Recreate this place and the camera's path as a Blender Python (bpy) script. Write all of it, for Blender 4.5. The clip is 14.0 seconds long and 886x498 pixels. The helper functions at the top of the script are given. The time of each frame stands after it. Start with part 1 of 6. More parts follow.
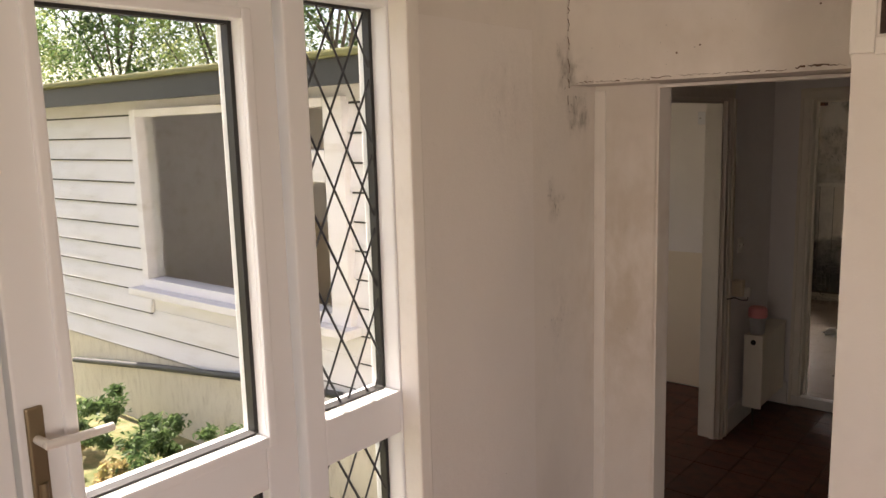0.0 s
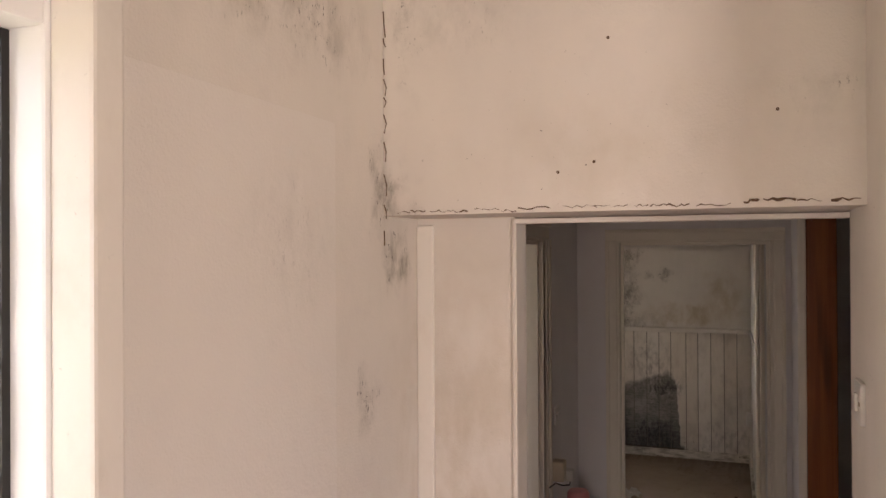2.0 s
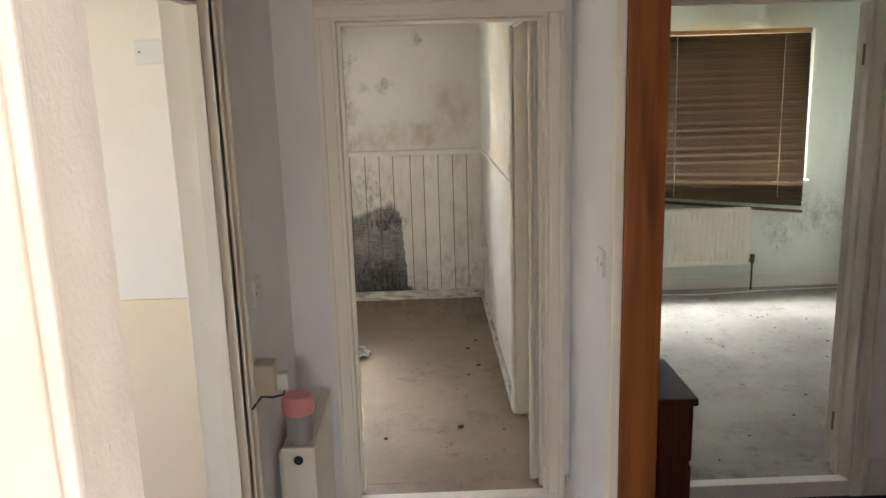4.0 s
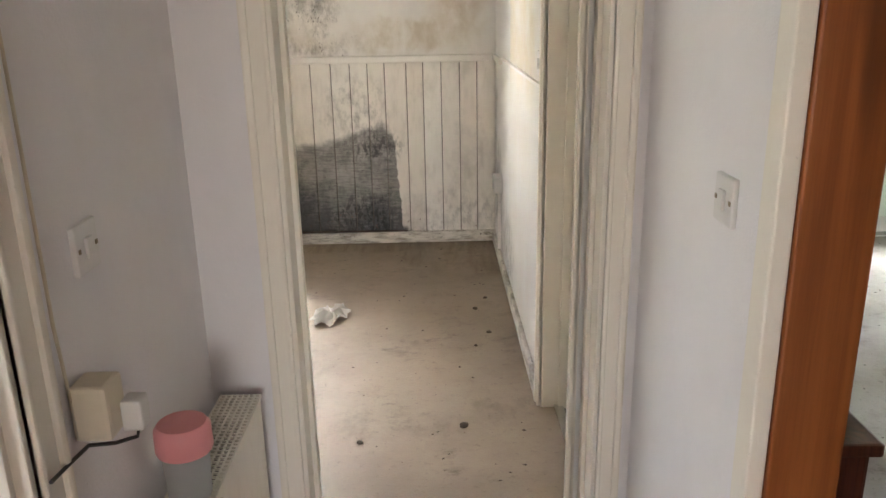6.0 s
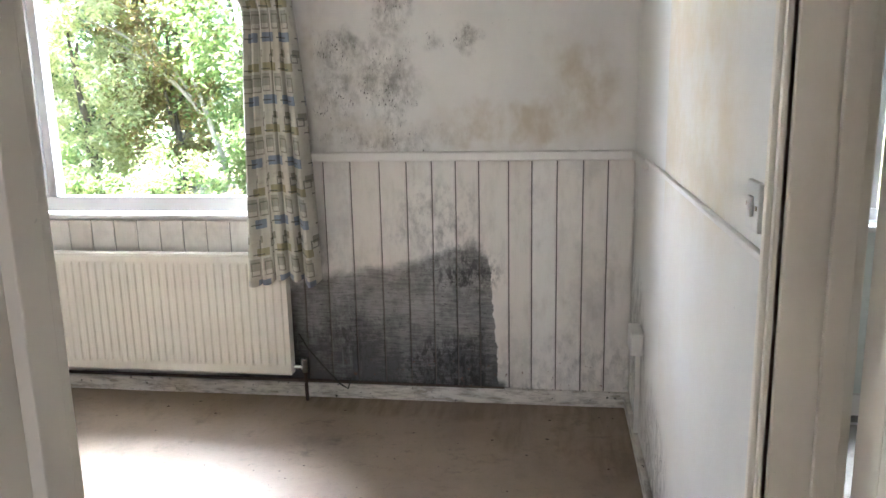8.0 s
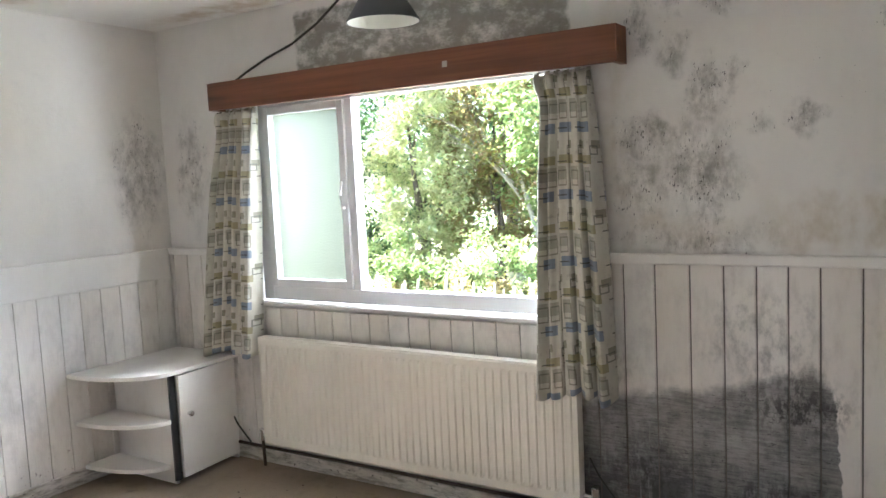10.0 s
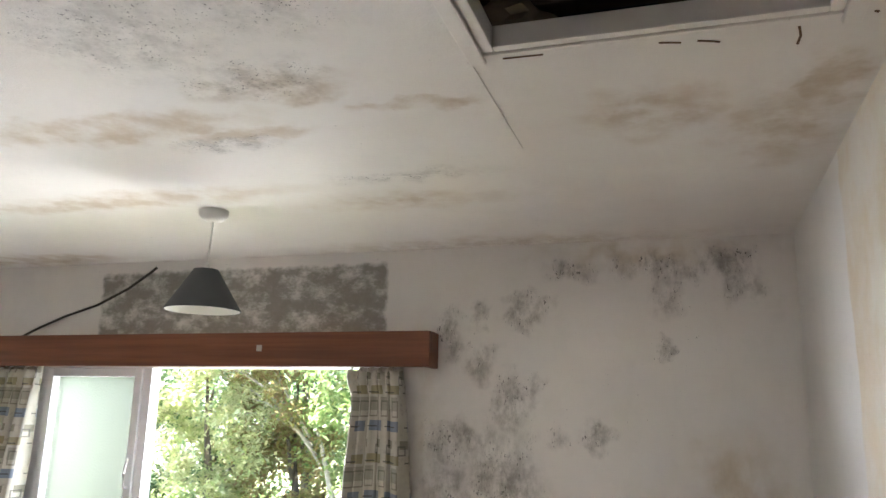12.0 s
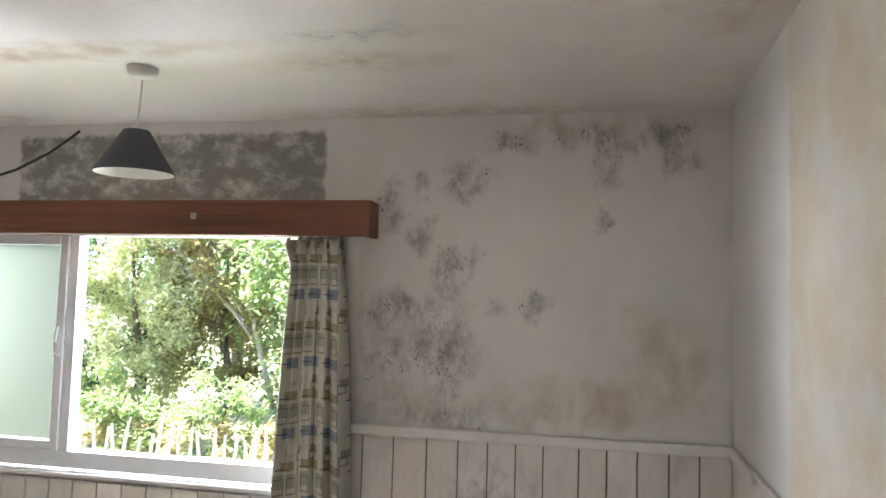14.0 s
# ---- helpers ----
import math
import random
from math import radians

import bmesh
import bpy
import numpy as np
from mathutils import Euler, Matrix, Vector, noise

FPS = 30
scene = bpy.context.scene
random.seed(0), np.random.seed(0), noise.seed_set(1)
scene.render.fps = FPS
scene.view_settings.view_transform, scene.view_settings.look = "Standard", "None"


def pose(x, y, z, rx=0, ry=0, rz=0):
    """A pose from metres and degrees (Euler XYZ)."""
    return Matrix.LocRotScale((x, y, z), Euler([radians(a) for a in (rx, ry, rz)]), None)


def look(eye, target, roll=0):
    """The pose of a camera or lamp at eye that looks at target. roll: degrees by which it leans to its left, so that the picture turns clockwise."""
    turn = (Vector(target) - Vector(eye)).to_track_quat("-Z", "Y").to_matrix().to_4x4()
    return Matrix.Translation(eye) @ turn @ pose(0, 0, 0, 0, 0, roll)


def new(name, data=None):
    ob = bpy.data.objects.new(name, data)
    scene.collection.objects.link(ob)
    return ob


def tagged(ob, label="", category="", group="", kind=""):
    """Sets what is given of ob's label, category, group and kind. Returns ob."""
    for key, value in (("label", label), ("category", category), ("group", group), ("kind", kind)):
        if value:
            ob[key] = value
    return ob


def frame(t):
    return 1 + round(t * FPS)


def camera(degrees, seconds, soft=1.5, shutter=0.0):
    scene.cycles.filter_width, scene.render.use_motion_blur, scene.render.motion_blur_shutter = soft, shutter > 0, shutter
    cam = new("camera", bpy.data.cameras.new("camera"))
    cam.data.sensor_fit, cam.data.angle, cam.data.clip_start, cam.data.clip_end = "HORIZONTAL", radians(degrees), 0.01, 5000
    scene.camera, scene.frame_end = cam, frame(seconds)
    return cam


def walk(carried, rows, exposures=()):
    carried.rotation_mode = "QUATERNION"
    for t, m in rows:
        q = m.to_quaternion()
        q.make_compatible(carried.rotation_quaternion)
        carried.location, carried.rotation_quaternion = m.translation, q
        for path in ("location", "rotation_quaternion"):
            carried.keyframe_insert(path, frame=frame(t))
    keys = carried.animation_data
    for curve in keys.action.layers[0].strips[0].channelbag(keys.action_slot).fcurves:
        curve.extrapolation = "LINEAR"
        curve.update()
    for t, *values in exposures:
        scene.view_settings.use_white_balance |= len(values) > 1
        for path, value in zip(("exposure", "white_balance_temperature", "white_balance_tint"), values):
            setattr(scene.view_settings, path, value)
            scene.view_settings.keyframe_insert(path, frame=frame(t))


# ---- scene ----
cam = camera(59.4, 14.0)
PATH = [
    (0, (-0.218, 0.1, 1.834), (-1.47, 1.628, 1.522), -1.6),
    (0.3, (-0.343, 0.234, 1.902), (-1.556, 1.822, 1.818), -0.9),
    (0.5, (-0.422, 0.306, 1.924), (-1.579, 1.936, 1.996), -0.2),
    (1, (-0.64, 0.445, 1.969), (-1.603, 2.166, 2.3), -1.1),
    (1.5, (-0.811, 0.66, 1.962), (-1.646, 2.457, 2.229), -0.5),
    (2, (-0.953, 1.012, 1.883), (-1.645, 2.888, 1.892), -0.3),
    (2.5, (-1.12, 1.377, 1.799), (-1.488, 3.333, 1.602), -0.6),
    (3, (-1.222, 1.693, 1.774), (-1.3, 3.669, 1.47), -1.2),
    (3.5, (-1.212, 2.07, 1.747), (-1.226, 4.033, 1.366), -0.8),
    (4, (-1.213, 2.432, 1.717), (-1.175, 4.385, 1.287), -1.7),
    (4.2, (-1.219, 2.562, 1.71), (-1.148, 4.511, 1.267), -1.8),
    (6.3, (-1.146, 3.767, 1.437), (-1.163, 5.676, 0.841), -0.8),
    (6.5, (-1.138, 3.932, 1.437), (-1.183, 5.85, 0.871), -0.5),
    (7, (-1.137, 4.278, 1.468), (-1.217, 6.219, 0.991), -0.8),
    (7.5, (-1.165, 4.665, 1.47), (-1.227, 6.622, 1.064), -1.8),
    (8, (-1.13, 4.963, 1.476), (-1.412, 6.9, 1.063), -1.2),
    (8.5, (-1.114, 5.214, 1.476), (-1.65, 7.096, 1.066), -1.2),
    (9, (-1.137, 5.376, 1.473), (-1.962, 7.161, 1.106), -2.7),
    (9.2, (-1.101, 5.443, 1.444), (-2.102, 7.143, 1.119), -3.4),
    (11.3, (-1.225, 5.352, 1.704), (-2.273, 7.051, 1.834), -0.2),
    (11.5, (-1.178, 5.374, 1.688), (-2.094, 7.138, 1.893), 0.5),
    (12, (-1.171, 5.381, 1.718), (-1.763, 7.241, 2.152), 1.4),
    (12.5, (-1.183, 5.36, 1.738), (-1.62, 7.21, 2.362), 2.2),
    (13, (-1.199, 5.35, 1.751), (-1.556, 7.19, 2.447), 2.7),
    (13.5, (-1.221, 5.361, 1.729), (-1.559, 7.264, 2.246), 2.0),
    (14, (-1.226, 5.401, 1.674), (-1.646, 7.351, 1.813), 1.6),
]
EXPOSURE = [
    (0.0, 2.47, 7300, 21), (0.5, 2.5, 8000, 27), (1.0, 2.9, 8300, 34), (1.5, 3.1, 6100, 21), (2.0, 3.25, 6900, 25), (2.5, 3.7, 5350, 7), (3.0, 3.92, 5550, 9),
    (3.5, 4.6, 6100, 12), (4.2, 4.9, 6250, 12), (6.3, 5.35, 6150, 13), (7.0, 5.4, 6000, 13), (7.5, 4.95, 5700, 13), (8.0, 4.95, 5500, 14), (8.5, 4.65, 5500, 14), (9.2, 4.8, 5500, 14), (11.3, 4.2, 5750, 15), (12.0, 4.5, 5800, 16), (13.2, 4.9, 5700, 15), (13.6, 4.85, 5600, 15), (14.0, 4.35, 5700, 15),
]
walk(cam, [(t, look(eye, target, roll)) for t, eye, target, roll in PATH], EXPOSURE)


# ---- light ----
world = bpy.data.worlds.new("daylight")
scene.world = world
world.use_nodes = True
wn = world.node_tree
sky = wn.nodes.new("ShaderNodeTexSky")
sky.sky_type, sky.sun_disc = "NISHITA", False
sky.sun_elevation, sky.sun_rotation = radians(50), radians(270)
sky.air_density, sky.dust_density = 1.0, 2.0
wn.links.new(sky.outputs[0], wn.nodes["Background"].inputs[0])
wn.nodes["Background"].inputs[1].default_value = 0.05
sun = new("sun", bpy.data.lights.new("sun", "SUN"))
sun.data.energy, sun.data.angle, sun.data.color = 2.8, radians(0.6), (1.0, 0.95, 0.87)
sun.matrix_world = look((-10, -0.1, 12), (0, 0, 0))



def fill_lamp(name, centre, facing, width, height, watts, colour=(1.0, 0.98, 0.95)):
    """An unseen area lamp added at or beyond an opening, standing in for the daylight that comes through it."""
    lamp_data = bpy.data.lights.new(name, "AREA")
    lamp_data.shape, lamp_data.size, lamp_data.size_y = "RECTANGLE", width, height
    lamp_data.energy, lamp_data.color = watts, colour
    ob = new(name, lamp_data)
    ob.matrix_world = look(centre, tuple(a + b for a, b in zip(centre, facing)))
    return ob


# Lamps added out of sight around the windows, since the sky alone is too dim.
fill_lamp("daylight_bedroom_sky", (-3.3, 10.3, 3.3), (0, -0.80, -0.60), 2.4, 1.2, 38)
fill_lamp("daylight_bedroom_ground", (-3.3, 11.2, -0.02), (0, -0.6, 0.8), 3.0, 1.0, 8)
# Extra lamp beside the window, added to brighten the party wall.
fill_lamp("fill_bedroom_side", (-6.6, 9.9, 1.5), (0.88, -0.47, 0.0), 1.4, 1.3, 9)
fill_lamp("daylight_back_room_sky", (0.85, 9.12, 2.68), (0, -0.80, -0.60), 1.8, 0.9, 12.5)
fill_lamp("daylight_back_room_ground", (0.85, 9.85, 0.0), (0, -0.85, 0.52), 2.0, 0.9, 8)
fill_lamp("daylight_kitchen", (-4.1, 3.15, 1.45), (0, 1, -0.1), 1.9, 1.1, 1.4)
# Two fill lamps at invented openings brighten the lobby and hall.
fill_lamp("fill_lobby_east", (2.2, -0.85, 1.5), (-0.85, 0.55, 0.05), 1.6, 1.2, 8.5, (1.0, 0.91, 0.82))
fill_lamp("fill_lobby_south", (-0.55, -2.55, 1.5), (0, 1, -0.05), 1.3, 1.2, 3.2, (1.0, 0.91, 0.82))

# ---- materials ----


class Nodes:
    """A small helper to write shader trees as expressions."""

    def __init__(self, name):
        self.mat = bpy.data.materials.new(name)
        self.mat.use_nodes = True
        self.t = self.mat.node_tree
        self.b = self.t.nodes["Principled BSDF"]
        self.co = self.t.nodes.new("ShaderNodeTexCoord").outputs["Object"]

    def put(self, socket, v):
        if isinstance(v, bpy.types.NodeSocket):
            self.t.links.new(v, socket)
        elif isinstance(v, (tuple, list)) and len(v) == 3 and socket.type == "RGBA":
            socket.default_value = (*v, 1)
        else:
            socket.default_value = v

    def math(self, op, a, b=0.0, c=0.0, clamp=False):
        n = self.t.nodes.new("ShaderNodeMath")
        n.operation, n.use_clamp = op, clamp
        for s, v in zip(n.inputs, (a, b, c)):
            self.put(s, v)
        return n.outputs[0]

    def mix(self, f, a, b, mode="MIX"):
        n = self.t.nodes.new("ShaderNodeMix")
        n.data_type, n.blend_type = "RGBA", mode
        self.put(n.inputs[0], f), self.put(n.inputs[6], a), self.put(n.inputs[7], b)
        return n.outputs[2]

    def place(self, loc=(0, 0, 0), size=(1, 1, 1), rot=(0, 0, 0), co=None):
        n = self.t.nodes.new("ShaderNodeMapping")
        n.vector_type = "TEXTURE"
        self.put(n.inputs[0], co or self.co)
        n.inputs[1].default_value, n.inputs[2].default_value, n.inputs[3].default_value = loc, rot, size
        return n.outputs[0]

    def noise(self, size, detail=4.0, rough=0.6, co=None, loc=(0, 0, 0)):
        """Noise whose features are about size metres (a number, or one for each axis)."""
        size = (size, size, size) if isinstance(size, (int, float)) else size
        n = self.t.nodes.new("ShaderNodeTexNoise")
        n.inputs["Scale"].default_value, n.inputs["Detail"].default_value, n.inputs["Roughness"].default_value = 1.0, detail, rough
        self.put(n.inputs["Vector"], self.place(loc, size, co=co))
        return n.outputs[0]

    def ramp(self, v, lo, hi):
        n = self.t.nodes.new("ShaderNodeMapRange")
        n.interpolation_type = "SMOOTHSTEP"
        self.put(n.inputs[0], v)
        n.inputs[1].default_value, n.inputs[2].default_value = lo, hi
        return n.outputs[0]

    def warped(self, amount, size):
        n = self.t.nodes.new("ShaderNodeTexNoise")
        n.inputs["Scale"].default_value, n.inputs["Detail"].default_value = 1.0 / size, 3.0
        self.put(n.inputs["Vector"], self.co)
        v = self.t.nodes.new("ShaderNodeVectorMath")
        v.operation = "SUBTRACT"
        self.put(v.inputs[0], n.outputs[1])
        v.inputs[1].default_value = (0.5, 0.5, 0.5)
        w = self.t.nodes.new("ShaderNodeVectorMath")
        w.operation = "MULTIPLY_ADD"
        self.put(w.inputs[0], v.outputs[0])
        w.inputs[1].default_value = (amount, amount, amount)
        self.put(w.inputs[2], self.co)
        return w.outputs[0]

    def blob(self, loc, size, co):
        n = self.t.nodes.new("ShaderNodeTexGradient")
        n.gradient_type = "SPHERICAL"
        self.put(n.inputs[0], self.place(loc, size, co=co))
        return n.outputs[1]

    def blobs(self, spots, co):
        total = None
        for loc, size, k in spots:
            g = self.math("MULTIPLY", self.blob(loc, size, co), k)
            total = g if total is None else self.math("MAXIMUM", total, g)
        return total if total is not None else 0.0

    def bump(self, h, strength, distance=0.01):
        n = self.t.nodes.new("ShaderNodeBump")
        n.inputs["Strength"].default_value, n.inputs["Distance"].default_value = strength, distance
        self.put(n.inputs["Height"], h)
        self.t.links.new(n.outputs[0], self.b.inputs["Normal"])

    def done(self, colour, rough=0.7, metal=0.0, spec=0.4):
        self.put(self.b.inputs["Base Color"], colour)
        self.put(self.b.inputs["Roughness"], rough)
        self.b.inputs["Metallic"].default_value = metal
        self.b.inputs["Specular IOR Level"].default_value = spec
        return self.mat

    def xyz(self):
        n = self.t.nodes.new("ShaderNodeSeparateXYZ")
        self.put(n.inputs[0], self.co)
        return n.outputs

    def random(self):
        return self.t.nodes.new("ShaderNodeObjectInfo").outputs["Random"]


def plaster(name, base, mould=(), damp=(), haze=0.25, specks=0.3, grain=1.0, damp_colour=(0.42, 0.34, 0.22), patch=None, band=None):
    """Old emulsion on plaster: blotches, grey mould clouds with black specks, yellow-brown damp, a bare cement patch."""
    n = Nodes(name)
    warp = n.warped(0.20, 0.10)
    dark = tuple(c * 0.72 for c in base)
    c = n.mix(n.math("MULTIPLY", n.ramp(n.noise((0.5, 0.5, 0.9)), 0.42, 0.75), haze), base, dark)
    c = n.mix(n.math("MULTIPLY", n.ramp(n.noise(0.09, 5), 0.5, 0.8), haze * 0.7), c, tuple(b * 0.8 for b in base))
    if damp:
        d = n.math("MULTIPLY", n.ramp(n.blobs(damp, warp), 0.0, 0.6), n.ramp(n.noise((0.12, 0.12, 0.2), 5), 0.25, 0.7))
        c = n.mix(n.math("MULTIPLY", d, 0.75), c, damp_colour)
    if band:
        x, y, z = n.xyz()
        y0, y1, z0 = band
        yw = n.math("ADD", y, n.math("MULTIPLY", n.math("SUBTRACT", n.noise((0.3, 0.3, 0.25), 4), 0.5), 0.12))
        on = n.math("MULTIPLY", n.ramp(n.math("MULTIPLY", yw, -1.0), -y1, 0.025 - y1), n.ramp(yw, y0, y0 + 0.35))
        on = n.math("MULTIPLY", on, n.math("ADD", 0.35, n.math("MULTIPLY", n.ramp(n.noise(0.28, 5, 0.65), 0.35, 0.65), 0.6)))
        on = n.math("MULTIPLY", on, n.math("ADD", 0.25, n.math("MULTIPLY", n.ramp(z, z0 - 0.1, z0 + 0.15), 0.75)))
        c = n.mix(on, c, damp_colour)
    if mould:
        m = n.ramp(n.blobs(mould, warp), 0.02, 0.75)
        cloud = n.math("MULTIPLY", m, n.ramp(n.noise((0.06, 0.06, 0.10), 7, 0.75), 0.34, 0.70))
        c = n.mix(n.math("MULTIPLY", cloud, 0.78), c, (0.16, 0.147, 0.125))
        near = n.math("MULTIPLY", n.ramp(m, 0.02, 0.45), n.ramp(n.noise((0.05, 0.05, 0.08), 4, 0.6, loc=(4, 2, 7)), 0.44, 0.60))
        s = n.math("MULTIPLY", near, n.ramp(n.noise((0.008, 0.008, 0.019), 3, 0.65), 0.59, 0.66))
        c = n.mix(n.math("MULTIPLY", s, 0.92), c, (0.035, 0.034, 0.032))
    far = n.math("MULTIPLY", n.ramp(n.noise(0.011, 2), 0.73, 0.77), n.ramp(n.noise(0.5), 0.45, 0.65))
    c = n.mix(n.math("MULTIPLY", far, specks), c, (0.06, 0.055, 0.05))
    h = n.math("ADD", n.math("MULTIPLY", n.noise(0.006, 3), 0.5), n.noise(0.05, 4))
    if patch:
        x, y, z = n.xyz()
        x0, x1, z0, z1 = patch
        wob = n.math("MULTIPLY", n.math("SUBTRACT", n.noise(0.05, 5), 0.5), 0.05)
        px, pz = n.math("ADD", x, wob), n.math("ADD", z, wob)
        inside = n.math("MULTIPLY", n.math("MULTIPLY", n.ramp(px, x0 - 0.01, x0 + 0.01), n.ramp(n.math("MULTIPLY", px, -1.0), -x1 - 0.01, -x1 + 0.01)),
                        n.math("MULTIPLY", n.ramp(pz, z0 - 0.01, z0 + 0.01), n.ramp(n.math("MULTIPLY", pz, -1.0), -z1 - 0.012, -z1 + 0.012)))
        worn = n.ramp(n.noise((0.13, 0.13, 0.08), 6, 0.7), 0.26, 0.56)
        cement = n.mix(n.noise(0.02, 5), (0.22, 0.21, 0.18), (0.33, 0.32, 0.28))
        c = n.mix(n.math("MULTIPLY", inside, worn), c, cement)
    n.bump(h, 0.25 * grain, 0.008)
    return n.done(c, 0.85, 0, 0.25)


def gloss_paint(name, base, dirt=0.35, rough=0.4, tint=(0.30, 0.24, 0.16), size=(0.05, 0.05, 0.16)):
    """Old oil paint on wood, with grime in streaks and chips."""
    n = Nodes(name)
    c = n.mix(n.math("MULTIPLY", n.ramp(n.noise(size, 5, 0.65), 0.45, 0.8), dirt), base, tint)
    c = n.mix(n.math("MULTIPLY", n.ramp(n.noise(0.6, 3), 0.4, 0.7), dirt * 0.5), c, tuple(b * 0.78 for b in base))
    c = n.mix(n.math("MULTIPLY", n.ramp(n.noise(0.012, 3), 0.70, 0.76), dirt * 1.2, clamp=True), c, (0.07, 0.055, 0.04))
    n.bump(n.noise((0.02, 0.02, 0.06), 4), 0.15, 0.004)
    return n.done(c, n.math("ADD", rough, n.math("MULTIPLY", n.noise(0.1), 0.25)), 0, 0.4)


def wood(name, a, b, along="z", rough=0.45, scale=1.0):
    n = Nodes(name)
    size = {"x": (0.6, 0.02, 0.02), "y": (0.02, 0.6, 0.02), "z": (0.02, 0.02, 0.6)}[along]
    size = tuple(v * scale for v in size)
    g = n.noise(size, 6, 0.65)
    knots = n.ramp(n.noise(tuple(max(v, 0.05) * 1.2 for v in size), 2, 0.4), 0.66, 0.76)
    c = n.mix(n.ramp(g, 0.3, 0.7), a, b)
    c = n.mix(n.math("MULTIPLY", knots, 0.6), c, tuple(v * 0.35 for v in a))
    n.bump(g, 0.12, 0.004)
    return n.done(c, n.math("ADD", rough - 0.1, n.math("MULTIPLY", g, 0.25)), 0, 0.4)


def plain(name, colour, rough=0.5, metal=0.0, vary=0.12, size=0.05):
    n = Nodes(name)
    c = n.mix(n.math("MULTIPLY", n.noise(size, 5), vary * 2), colour, tuple(v * 0.6 for v in colour))
    return n.done(c, rough, metal)


def floor_mat(name, base, dark, reflect_streaks=(), rough=0.8):
    n = Nodes(name)
    c = n.mix(n.ramp(n.noise(0.5, 5, 0.65), 0.35, 0.7), base, tuple(b * 0.78 for b in base))
    c = n.mix(n.math("MULTIPLY", n.ramp(n.noise((0.22, 0.35, 0.3), 6, 0.7), 0.52, 0.75), 0.6), c, dark)
    smear = n.math("MULTIPLY", n.ramp(n.noise((0.20, 0.14, 0.2), 7, 0.75, loc=(2, 3, 0)), 0.53, 0.70), n.ramp(n.noise(0.7, 3), 0.42, 0.6))
    c = n.mix(n.math("MULTIPLY", smear, 0.75), c, tuple(d * 0.75 for d in dark))
    c = n.mix(n.math("MULTIPLY", n.ramp(n.noise(0.03, 5, 0.7), 0.56, 0.72), 0.5), c, dark)
    c = n.mix(n.math("MULTIPLY", n.ramp(n.noise(0.010, 3), 0.68, 0.74), 0.7), c, tuple(d * 0.4 for d in dark))
    # Dark streaks paint the wall's reflection into the floor colour.
    if reflect_streaks:
        w = n.ramp(n.blobs(reflect_streaks, n.warped(0.1, 0.12)), 0.05, 0.35)
        c = n.mix(n.math("MULTIPLY", n.math("MULTIPLY", w, n.ramp(n.noise((0.05, 0.4, 0.1), 4, 0.6), 0.3, 0.7)), 0.6), c, (0.13, 0.085, 0.05))
    n.bump(n.math("ADD", n.noise(0.01, 4), n.math("MULTIPLY", n.noise(0.12, 4), 1.5)), 0.3, 0.006)
    return n.done(c, rough, 0, 0.3)


WHITE = (0.78, 0.75, 0.70)
M_A = plaster("plaster_lobby", (0.75, 0.71, 0.66),
              mould=[((-1.72, 2.70, 2.03), (0.08, 0.08, 0.16), 0.8), ((-1.73, 2.80, 1.86), (0.10, 0.09, 0.09), 1.1), ((-1.74, 2.35, 2.35), (0.2, 0.5, 0.16), 0.45),
                     ((-1.74, 1.35, 2.38), (0.2, 0.45, 0.12), 0.45), ((-1.74, 2.1, 2.42), (0.2, 0.2, 0.12), 0.5), ((-1.55, 2.72, 2.42), (0.35, 0.2, 0.15), 0.3), ((-1.68, 2.72, 2.5), (0.06, 0.1, 0.4), 0.5),
                     ((-1.74, 2.62, 1.55), (0.1, 0.10, 0.12), 0.45), ((-1.74, 2.66, 1.1), (0.1, 0.14, 0.5), 0.3), ((-0.75, 2.72, 2.2), (0.2, 0.2, 0.1), 0.3)],
              damp=[((-1.6, 2.94, 1.2), (0.5, 0.3, 1.2), 0.4), ((-1.735, 2.0, 2.45), (0.2, 0.9, 0.2), 0.35), ((-1.2, 2.72, 2.1), (0.6, 0.2, 0.25), 0.25)], haze=0.3, specks=0.7)
n = Nodes("stained_textured_ceiling")
stain = n.ramp(n.noise((0.5, 0.5, 0.5), 6, 0.7), 0.30, 0.68)
stip = n.noise(0.014, 4, 0.75)
c = n.mix(n.ramp(n.math("ADD", n.math("MULTIPLY", n.noise(0.05, 6, 0.8), 0.55), n.math("MULTIPLY", stip, 0.45)), 0.42, 0.58), (0.22, 0.165, 0.115), (0.56, 0.47, 0.37))
c = n.mix(n.math("MULTIPLY", stain, 0.5), c, (0.64, 0.57, 0.48))
c = n.mix(n.math("MULTIPLY", n.ramp(stip, 0.52, 0.66), 0.45), c, (0.10, 0.075, 0.05))
n.bump(n.math("ADD", stip, n.math("MULTIPLY", n.noise(0.05, 5), 0.8)), 0.7, 0.012)
M_CEIL_A = n.done(c, 0.95, 0, 0.2)
M_PATCH = plaster("plaster_patch", (0.77, 0.735, 0.695), mould=[((-1.73, 2.3, 1.9), (0.2, 0.3, 0.3), 0.25)], haze=0.12, specks=0.3)
M_HALL = plaster("plaster_hall", (0.80, 0.775, 0.765), haze=0.2, specks=0.35)
M_CREAM = plaster("plaster_cream", (0.80, 0.74, 0.66), haze=0.15)
M_BEIGE = plaster("plaster_beige", (0.76, 0.64, 0.47), haze=0.15)
M_C = plaster("plaster_green_white", (0.70, 0.73, 0.66), mould=[((1.9, 8.43, 0.6), (0.4, 0.3, 0.35), 0.6), ((1.6, 8.43, 0.45), (0.3, 0.3, 0.3), 0.5)], haze=0.25)
